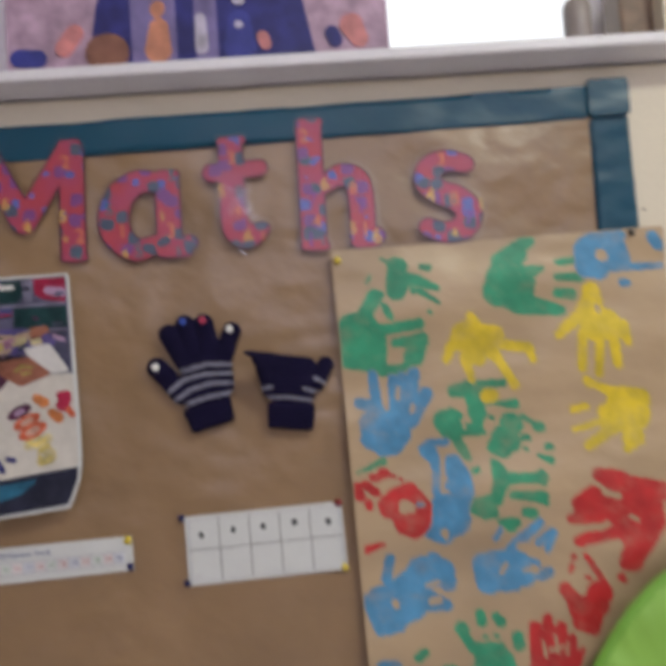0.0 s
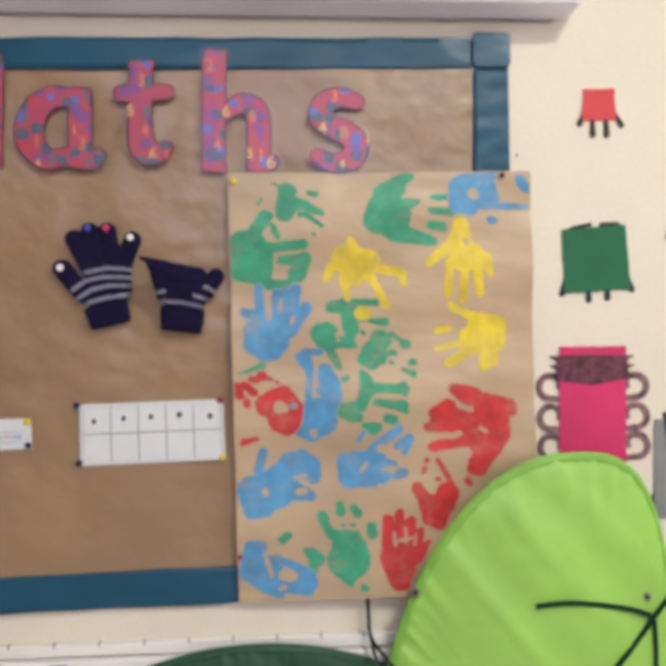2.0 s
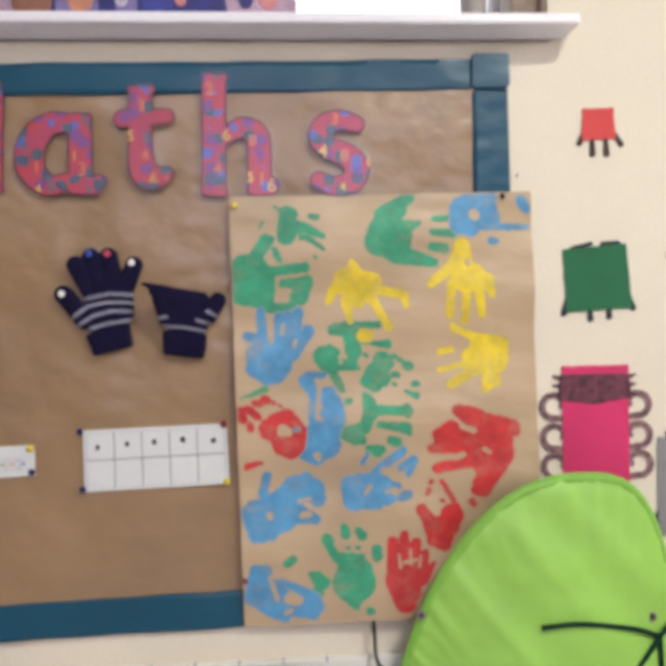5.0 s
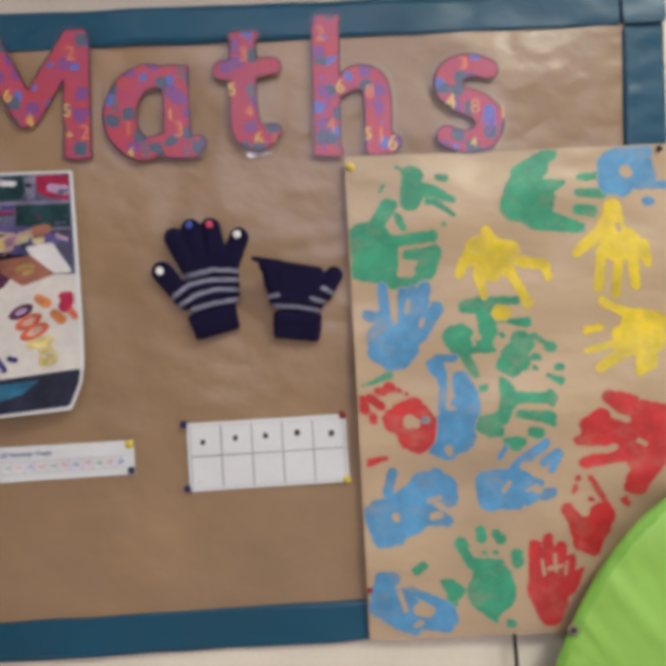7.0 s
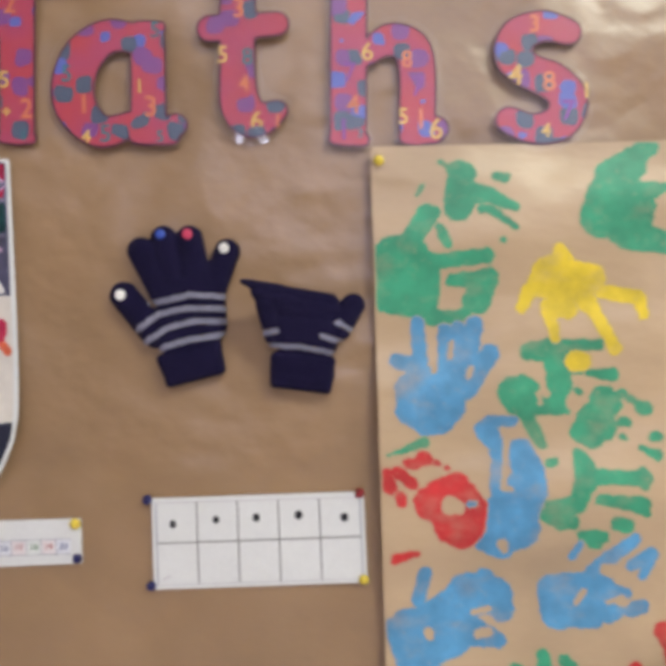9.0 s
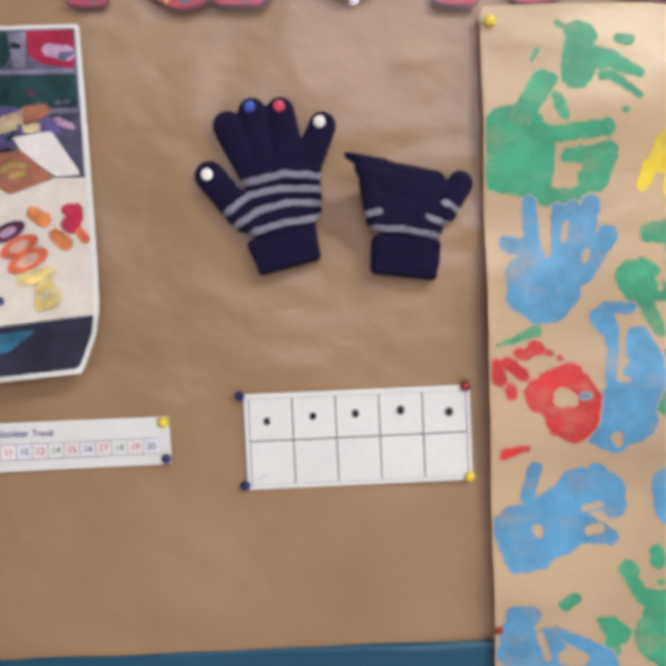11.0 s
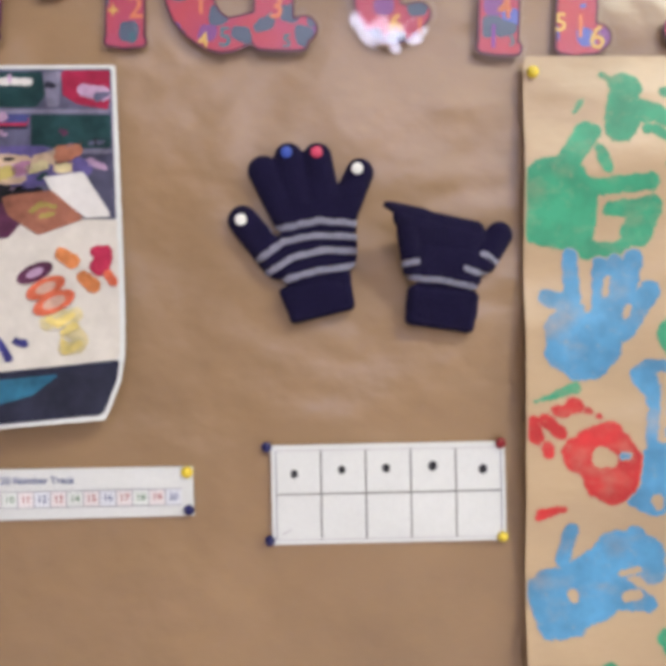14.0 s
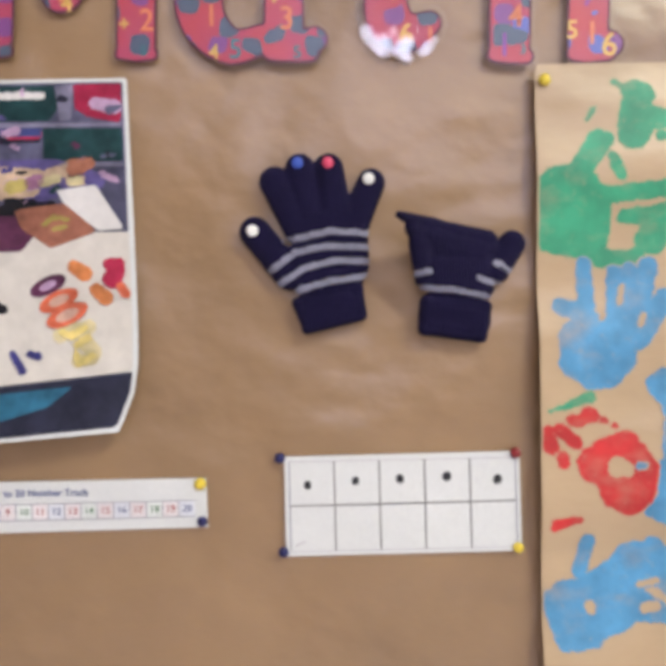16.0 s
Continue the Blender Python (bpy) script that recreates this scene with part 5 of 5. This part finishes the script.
area("photo_chair", [(-0.548, 1.018), (-0.455, 1.025), (-0.405, 1.040), (-0.385, 1.0565), (-0.45, 1.050), (-0.548, 1.040)], 7, PHOTO["sea"])


# ---- felt shapes on the wall ----
def felt(label, x, z, pieces, group="felt shapes"):
    """A flat cut-out on the wall: pieces of (name, material, outline or strokes, layer)."""
    ob = thing("felt_shape", x, -0.001, z, label, "wall decoration", group)
    for name, mat, shape, layer in pieces:
        y = -0.0022 - 0.0009 * layer
        if len(shape[0]) == 2:
            fld, where = (lambda a, b, s=shape: inside_of(s)(a, b) + ripple(a, b, 0.05, 0.0004, x * 9)), bounds_of(shape)
        else:
            fld, where = (lambda a, b, s=shape: distance(a, b, s, 0.0006)), reach(shape)
        part(name, cut_sheet(name, fld, where, 0.003 if len(shape[0]) == 2 else 0.0015, lambda a, b: y + 0 * a, 0.0), mat, ob)


def hook(x, z, side):
    """A curled strip, open towards one side."""
    r, w = 0.0165, 0.0042
    run = [(x + side * r * math.cos(a), z + r * math.sin(a)) for a in [radians(d) for d in range(-105, 171, 25)]]
    run += [(x - side * 0.0125, z + 0.0005)]
    return [(*a, w, *b, w) for a, b in zip(run, run[1:])] + [(x - side * 0.004, z - 0.0165, w, x - side * 0.014, z - 0.0175, w)]


felt("small red felt square with dark tabs on the cream wall", 0.528, 1.395, [
    ("tab", CARD_BROWN, [(0.507, 1.404, 0.003, 0.500, 1.388, 0.0042)], 0), ("tab", CARD_BROWN, [(0.551, 1.404, 0.003, 0.562, 1.386, 0.0042)], 0),
    ("tab", CARD_BROWN, [(0.519, 1.395, 0.003, 0.519, 1.372, 0.0045)], 0), ("tab", CARD_BROWN, [(0.539, 1.395, 0.003, 0.540, 1.372, 0.0045)], 0),
    ("body", CARD_RED, [(0.503, 1.392), (0.554, 1.394), (0.552, 1.439), (0.5065, 1.438)], 1)])
felt("dark green felt square with black tabs on the cream wall", 0.52, 1.145, [
    ("tab", CARD_DARK, [(0.474, 1.16, 0.003, 0.469, 1.141, 0.0045)], 0), ("tab", CARD_DARK, [(0.566, 1.165, 0.003, 0.572, 1.147, 0.0045)], 0),
    ("tab", CARD_DARK, [(0.508, 1.15, 0.003, 0.508, 1.132, 0.0045)], 0), ("tab", CARD_DARK, [(0.536, 1.15, 0.003, 0.536, 1.135, 0.0045)], 0),
    ("tuft", CARD_DARK, [(0.485, 1.234, 0.004, 0.512, 1.241, 0.003)], 0), ("tuft", CARD_DARK, [(0.53, 1.240, 0.004, 0.552, 1.241, 0.004)], 0),
    ("body", CARD_GREEN, [(0.473, 1.142), (0.5705, 1.147), (0.564, 1.241), (0.470, 1.233)], 1)])
felt("magenta felt rectangle with plum band and curled strips", 0.51, 0.80, [
    ("body", CARD_PINK, [(0.459, 0.80), (0.556, 0.80), (0.5615, 1.0645), (0.463, 1.065)], 1),
    ("band", CARD_PLUM, [(0.457, 1.016), (0.51, 1.009), (0.564, 1.018), (0.5625, 1.052), (0.4605, 1.053)], 2),
    *[("fringe", CARD_PLUM, [(x, z, 0.0035, x + s * 0.012, z + up, 0.0008)], 0) for x, s in ((0.461, -1), (0.561, 1)) for z, up in ((1.047, 0.004), (1.036, 0.001), (1.025, -0.003))],
    *[("curled_strip", CARD_FRILL, hook(x, z, s), 0) for x, s in ((0.449, -1), (0.5745, 1)) for z in (1.007, 0.963, 0.921)]])
felt("orange felt rectangle with a grey top on the cream wall", 0.70, 1.41, [
    ("tab", CARD_BROWN, [(0.66, 1.45, 0.003, 0.656, 1.425, 0.004)], 0), ("tab", CARD_BROWN, [(0.672, 1.42, 0.003, 0.670, 1.396, 0.005)], 0),
    ("body", CARD_ORANGE, [(0.661, 1.417), (0.75, 1.417), (0.75, 1.478), (0.664, 1.478)], 1), ("top", CARD_GREY, [(0.664, 1.478), (0.75, 1.478), (0.75, 1.503), (0.664, 1.503)], 1)])
felt("tall blue felt rectangle with black tabs on the cream wall", 0.68, 1.10, [
    ("tab", CARD_DARK, [(0.636, 1.25, 0.003, 0.630, 1.222, 0.005)], 0), ("tab", CARD_DARK, [(0.643, 1.105, 0.003, 0.642, 1.085, 0.005)], 0), ("tab", CARD_DARK, [(0.664, 1.105, 0.003, 0.664, 1.085, 0.005)], 0),
    ("body", CARD_BLUE, [(0.633, 1.10), (0.71, 1.10), (0.712, 1.342), (0.641, 1.342)], 1)])
felt("grey felt square with a charcoal patch on the cream wall", 0.65, 0.815, [
    ("tab", CARD_DARK, [(0.60, 0.85, 0.003, 0.594, 0.835, 0.005)], 0), ("tab", CARD_DARK, [(0.639, 0.82, 0.004, 0.639, 0.797, 0.006)], 0),
    ("body", CARD_GREY, [(0.598, 0.815), (0.70, 0.813), (0.70, 0.957), (0.601, 0.958)], 1),
    ("patch", CARD_DARK, [(0.619, 0.912), (0.70, 0.912), (0.70, 0.975), (0.614, 0.968)], 2)])
tagged(part("wall_mark", lathe([(0.002, 0.0), (0.0018, 0.0006)], 10, pose(0.406, 0, 1.342, 90)), CARD_BROWN), "small brown spot of putty on the cream wall", "mark")


# ---- trunking below the board ----
duct = thing("cable_trunking", 0.0, -0.012, 0.52, "white plastic cable trunking with small clips along the wall", "trunking")
part("body", box(-1.6, 2.2, -0.022, 0.0, 0.52, 0.650, bevel=0.003), PLASTIC, duct)
part("lip", box(-1.6, 2.2, -0.012, 0.0, 0.652, 0.669, bevel=0.002), PLASTIC, duct)
for k in range(-9, 12):
    part("clip", box(-0.007 + 0.0605 * k - 0.0012, -0.007 + 0.0605 * k + 0.0012, -0.0132, -0.006, 0.665, 0.6710, bevel=0.0004), MID_RULE, duct)
tagged(part("printed_label", box(-0.252, -0.228, -0.0228, -0.0215, 0.622, 0.646), MID_RULE), "small grey printed label stuck to the trunking", "label")


# ---- leaf canopies ----
def canopy(name, label, cx, cz, left, right, top, bottom, rim_y, bulge, mats, power, eyelets=(), folds=()):
    """A padded leaf of cloth stretched on a hoop, leaning on the wall."""
    ob = thing(name, cx, rim_y, cz - bottom, label, "canopy", "leaf canopies")

    def rim(a):
        c, s = math.cos(a), math.sin(a)
        half, n = (right, power) if c > 0 else (left, 2.0)
        tall = top if s > 0 else bottom
        r = 1 / ((abs(c) / half) ** n + (abs(s) / tall) ** n) ** (1 / n)
        return r * c, r * s
    steps, rings = 288, 30
    bm = bmesh.new()
    mid = bm.verts.new((cx, rim_y - bulge, cz))
    rows = []
    for j in range(1, rings + 1):
        t = j / rings
        row = []
        for k in range(steps):
            a = math.tau * k / steps
            x, z = rim(a)
            u, v = x * t + z * t, x * t - z * t
            gather = 0.0022 * t ** 30 * math.sin(110 * a + 3 * math.sin(5 * a)) + 0.0085 * t ** 9 * (1 - t ** 90) * (0.4 - abs(math.sin(33 * a + 4 * math.sin(3 * a) + 1.5 * math.sin(17 * a) - 5 * t))) * (0.3 + 0.7 * max(0.0, math.sin(a - 0.6))) * (1 + 0.5 * math.sin(9 * a))
            for place, width, deep in folds:
                gather += deep * math.exp(-((u - place - 0.12 * v * v) / width) ** 2) * min(1.0, max(0.0, 0.3 + 2.2 * (z * t - 0.1))) * min(1.0, 2 * (1.02 - t) / 0.3)
            row.append(bm.verts.new((cx + x * t, rim_y - bulge * (1 - t ** 2.4) + gather, cz + z * t)))
        rows.append(row)
    for k in range(steps):
        bm.faces.new((mid, rows[0][k], rows[0][(k + 1) % steps]))
        for a, b in zip(rows, rows[1:]):
            bm.faces.new((a[k], b[k], b[(k + 1) % steps], a[(k + 1) % steps]))
    part("panel", bm, mats[0], ob, smooth=True)
    bm = bmesh.new()
    band = []
    for inset, off in ((0.0, 0.0005), (0.0, -0.0016), (0.003, -0.0022), (0.007, -0.0018), (0.0105, -0.0002)):
        ring = []
        for k in range(steps):
            a = math.tau * k / steps
            x, z = rim(a)
            s = 1 - inset / math.hypot(x, z)
            pucker = 0.0024 * (0.4 - abs(math.sin(33 * a + 4 * math.sin(3 * a) + 1.5 * math.sin(17 * a) - 5))) * (inset > 0) * (0.4 + max(0.0, math.sin(a - 0.6)))
            ring.append(bm.verts.new((cx + x * s, rim_y - bulge * (1 - s ** 2.4) + off + pucker, cz + z * s)))
        band.append(ring)
    for a, b in zip(band, band[1:]):
        for k in range(steps):
            bm.faces.new((a[k], b[k], b[(k + 1) % steps], a[(k + 1) % steps]))
    bmesh.ops.recalc_face_normals(bm, faces=bm.faces)
    part("binding", bm, mats[1], ob, "puckered edge binding", smooth=True)
    hem = [(cx + rim(math.tau * k / 180)[0], rim_y + 0.001, cz + rim(math.tau * k / 180)[1]) for k in range(180)]
    part("hem", tube(hem, 0.0032, 8, True), mats[1], ob, "gathered hem", smooth=True)
    for x, y, z in eyelets:
        eyelet = part("eyelet", lathe([(0.0042, 0.0), (0.0068, 0.0003), (0.0071, 0.0012), (0.0056, 0.002), (0.0038, 0.0012)], 18, pose(x, y, z, 90)), STEEL, ob, "metal eyelet", smooth=True)
        # The eyelet is closed; a black disc paints the shade inside its opening.
        part("hole", lathe([(0.0034, 0.0), (0.0034, 0.0018)], 16, pose(x, y, z, 90)), INK, eyelet, "black disc for the shade in the eyelet's opening")

    def skin(x, z):
        """Where the cloth lies at a place."""
        dx, dz = x - cx, z - cz
        edge = rim(math.atan2(dz, dx))
        t = min(1.0, math.hypot(dx, dz) / math.hypot(*edge))
        return rim_y - bulge * (1 - t ** 2.4)
    return ob, skin


canopy("leaf_canopy", "dark green nylon leaf canopy leaning on the wall below the board", 0.03, 0.372, 0.37, 0.37, 0.291, 0.372, -0.026, 0.03, (PINE, PINE), 2.0, (),
              [(0.05, 0.03, -0.007), (0.14, 0.015, 0.009), (0.22, 0.025, -0.008), (0.29, 0.014, 0.009), (0.36, 0.02, -0.007), (0.44, 0.03, 0.007)])
lime, lime_skin = canopy("leaf_canopy", "lime green nylon leaf canopy with dark green cord veins", 0.454, 0.425, 0.279, 0.145, 0.493, 0.425, -0.058, 0.05, (LIME, LIME_HEM), 3.6,
              [(0.547, -0.080, 0.729), (0.212, -0.068, 0.638), (0.238, -0.063, 0.74)],
              [(0.43, 0.010, -0.0050), (0.37, 0.022, 0.0045), (0.305, 0.009, -0.0055), (0.21, 0.035, 0.005), (0.165, 0.010, -0.0045), (0.03, 0.05, 0.004)])
lime_2, _ = canopy("leaf_canopy", "lime green nylon leaf canopy beside another one", 0.70, 0.37, 0.20, 0.20, 0.385, 0.37, -0.03, 0.02, (LIME, LIME_HEM), 2.4, [(0.612, -0.0345, 0.688)])
part("eyelet", lathe([(0.009, 0.0), (0.0135, 0.0004), (0.014, 0.002), (0.011, 0.003), (0.008, 0.002)], 24, pose(0.63, -0.046, 0.583, 90)), PLASTIC, lime_2, "white plastic eyelet", smooth=True)
part("cord", tube(glide([(0.612, -0.033, 0.688), (0.606, -0.041, 0.700), (0.612, -0.041, 0.715), (0.628, -0.039, 0.722), (0.655, -0.036, 0.726)]), 0.002), BLACK_CORD, lime_2, "thin dark cord through the eyelet", smooth=True)
for run in ([(0.393, 0.726), (0.43, 0.729), (0.46, 0.7275), (0.519, 0.718), (0.556, 0.703)], [(0.556, 0.703), (0.575, 0.716), (0.593, 0.729)],
            [(0.556, 0.703), (0.505, 0.656), (0.455, 0.607), (0.40, 0.54)], [(0.556, 0.703), (0.556, 0.66), (0.552, 0.60), (0.55, 0.52)]):
    part("cord", tube(glide([(x, lime_skin(x, z) - 0.003, z) for x, z in run]), 0.0034), CORD, lime, "dark green cord", smooth=True)
tie = thing("hanging_cord", 0.18, -0.014, 0.72, "thin black cord hanging from the board to the canopy eyelet", "cord")
part("cord", tube(glide([(0.179, -0.014, 0.735), (0.180, -0.02, 0.70), (0.181, -0.03, 0.672), (0.195, -0.05, 0.655), (0.212, -0.071, 0.638)]), 0.0025), BLACK_CORD, tie, smooth=True)
part("cord", tube(glide([(0.181, -0.03, 0.674), (0.186, -0.048, 0.650), (0.200, -0.066, 0.636), (0.212, -0.071, 0.637)]), 0.0022), BLACK_CORD, tie, smooth=True)
part("knot", lathe([(0.001, -0.004), (0.0036, -0.002), (0.004, 0.0), (0.0034, 0.003), (0.001, 0.004)], 12, pose(0.212, -0.071, 0.638)), BLACK_CORD, tie, smooth=True)


# ---- picture standing on the sill ----
picture = thing("painted_picture", -0.16, 0.03, 1.549, "painted picture in navy, pink and violet standing on the sill", "picture")


def scenery(name, shape, layer, mat):
    y = 0.03 - 0.0012 * layer
    if len(shape[0]) == 2:
        fld, where = inside_of(shape), bounds_of(shape)
    else:
        fld, where = (lambda a, b: distance(a, b, shape)), reach(shape)
    part(name, cut_sheet(name, fld, where, 0.004, lambda a, b: y + 0 * a, 0.034), mat, picture)


TINT = {k: mottled("picture_" + k, c, 0.5, 0.35, 30.0, 150.0, 0.0001) for k, c in dict(
    pink=(0.50, 0.34, 0.46), navy=(0.024, 0.026, 0.19), violet=(0.22, 0.18, 0.40), orange=(0.62, 0.26, 0.16), pale=(0.6, 0.55, 0.68), brown=(0.28, 0.12, 0.08), coral=(0.65, 0.25, 0.25), blue=(0.04, 0.05, 0.3)).items()}
scenery("sheet", [(-0.416, 1.549), (0.095, 1.549), (0.095, 1.86), (-0.416, 1.86)], 0, TINT["pink"])
scenery("arch", [(-0.314, 1.55), (0.0, 1.55), (-0.02, 1.67), (-0.08, 1.76), (-0.16, 1.79), (-0.24, 1.76), (-0.295, 1.67)], 1, TINT["navy"])
scenery("panel", [(-0.25, 1.55), (-0.19, 1.55), (-0.19, 1.74), (-0.25, 1.74)], 2, TINT["violet"])
scenery("panel", [(-0.165, 1.55), (-0.135, 1.55), (-0.135, 1.74), (-0.165, 1.74)], 2, TINT["violet"])
scenery("daub", [(-0.215, 1.60, 0.018, -0.213, 1.63, 0.013), (-0.214, 1.655, 0.01, -0.213, 1.658, 0.01)], 3, TINT["orange"])
scenery("daub", [(-0.157, 1.60, 0.009, -0.157, 1.64, 0.007)], 3, TINT["pale"])
scenery("daub", [(-0.106, 1.60, 0.022, -0.105, 1.635, 0.014)], 3, TINT["blue"])
scenery("daub", [(-0.105, 1.665, 0.009, -0.105, 1.668, 0.008)], 4, TINT["pale"])
scenery("daub", [(-0.107, 1.628, 0.005, -0.105, 1.628, 0.005)], 4, TINT["pale"])
scenery("daub", [(-0.286, 1.60, 0.026, -0.28, 1.60, 0.026)], 3, TINT["brown"])
scenery("daub", [(-0.34, 1.61, 0.012, -0.325, 1.63, 0.012)], 2, TINT["coral"])
scenery("daub", [(-0.40, 1.60, 0.012, -0.375, 1.598, 0.012)], 2, TINT["blue"])
scenery("daub", [(0.045, 1.62, 0.016, 0.055, 1.60, 0.012)], 2, TINT["coral"])
scenery("daub", [(0.018, 1.61, 0.010, 0.022, 1.60, 0.010)], 2, TINT["navy"])
scenery("daub", [(-0.075, 1.61, 0.008, -0.072, 1.60, 0.008)], 3, TINT["coral"])


picture.location.z = 1.556

# ---- jar and block on the sill ----
jar = thing("storage_jar", 0.362, 0.05, 1.556, "taupe storage jar with a dark band standing on the sill", "jar")
part("body", lathe([(0.017, 0.0), (0.0195, 0.002), (0.0195, 0.085), (0.016, 0.094)], 28, pose(0.362, 0.05, 1.556)), mottled("taupe_glaze", (0.36, 0.31, 0.29), 0.35), jar, smooth=True)
part("band", lathe([(0.0198, 0.0), (0.0202, 0.001), (0.0202, 0.011), (0.0198, 0.012)], 28, pose(0.362, 0.05, 1.560)), CARD_DARK, jar, "dark band", smooth=True)
block = thing("wooden_block", 0.445, 0.06, 1.556, "brown wooden block standing on the window sill", "wooden block")
part("body", box(0.415, 0.472, 0.03, 0.09, 1.556, 1.68, bevel=0.004), mottled("brown_wood", (0.24, 0.16, 0.11), 0.5, 0.25, 40.0), block)
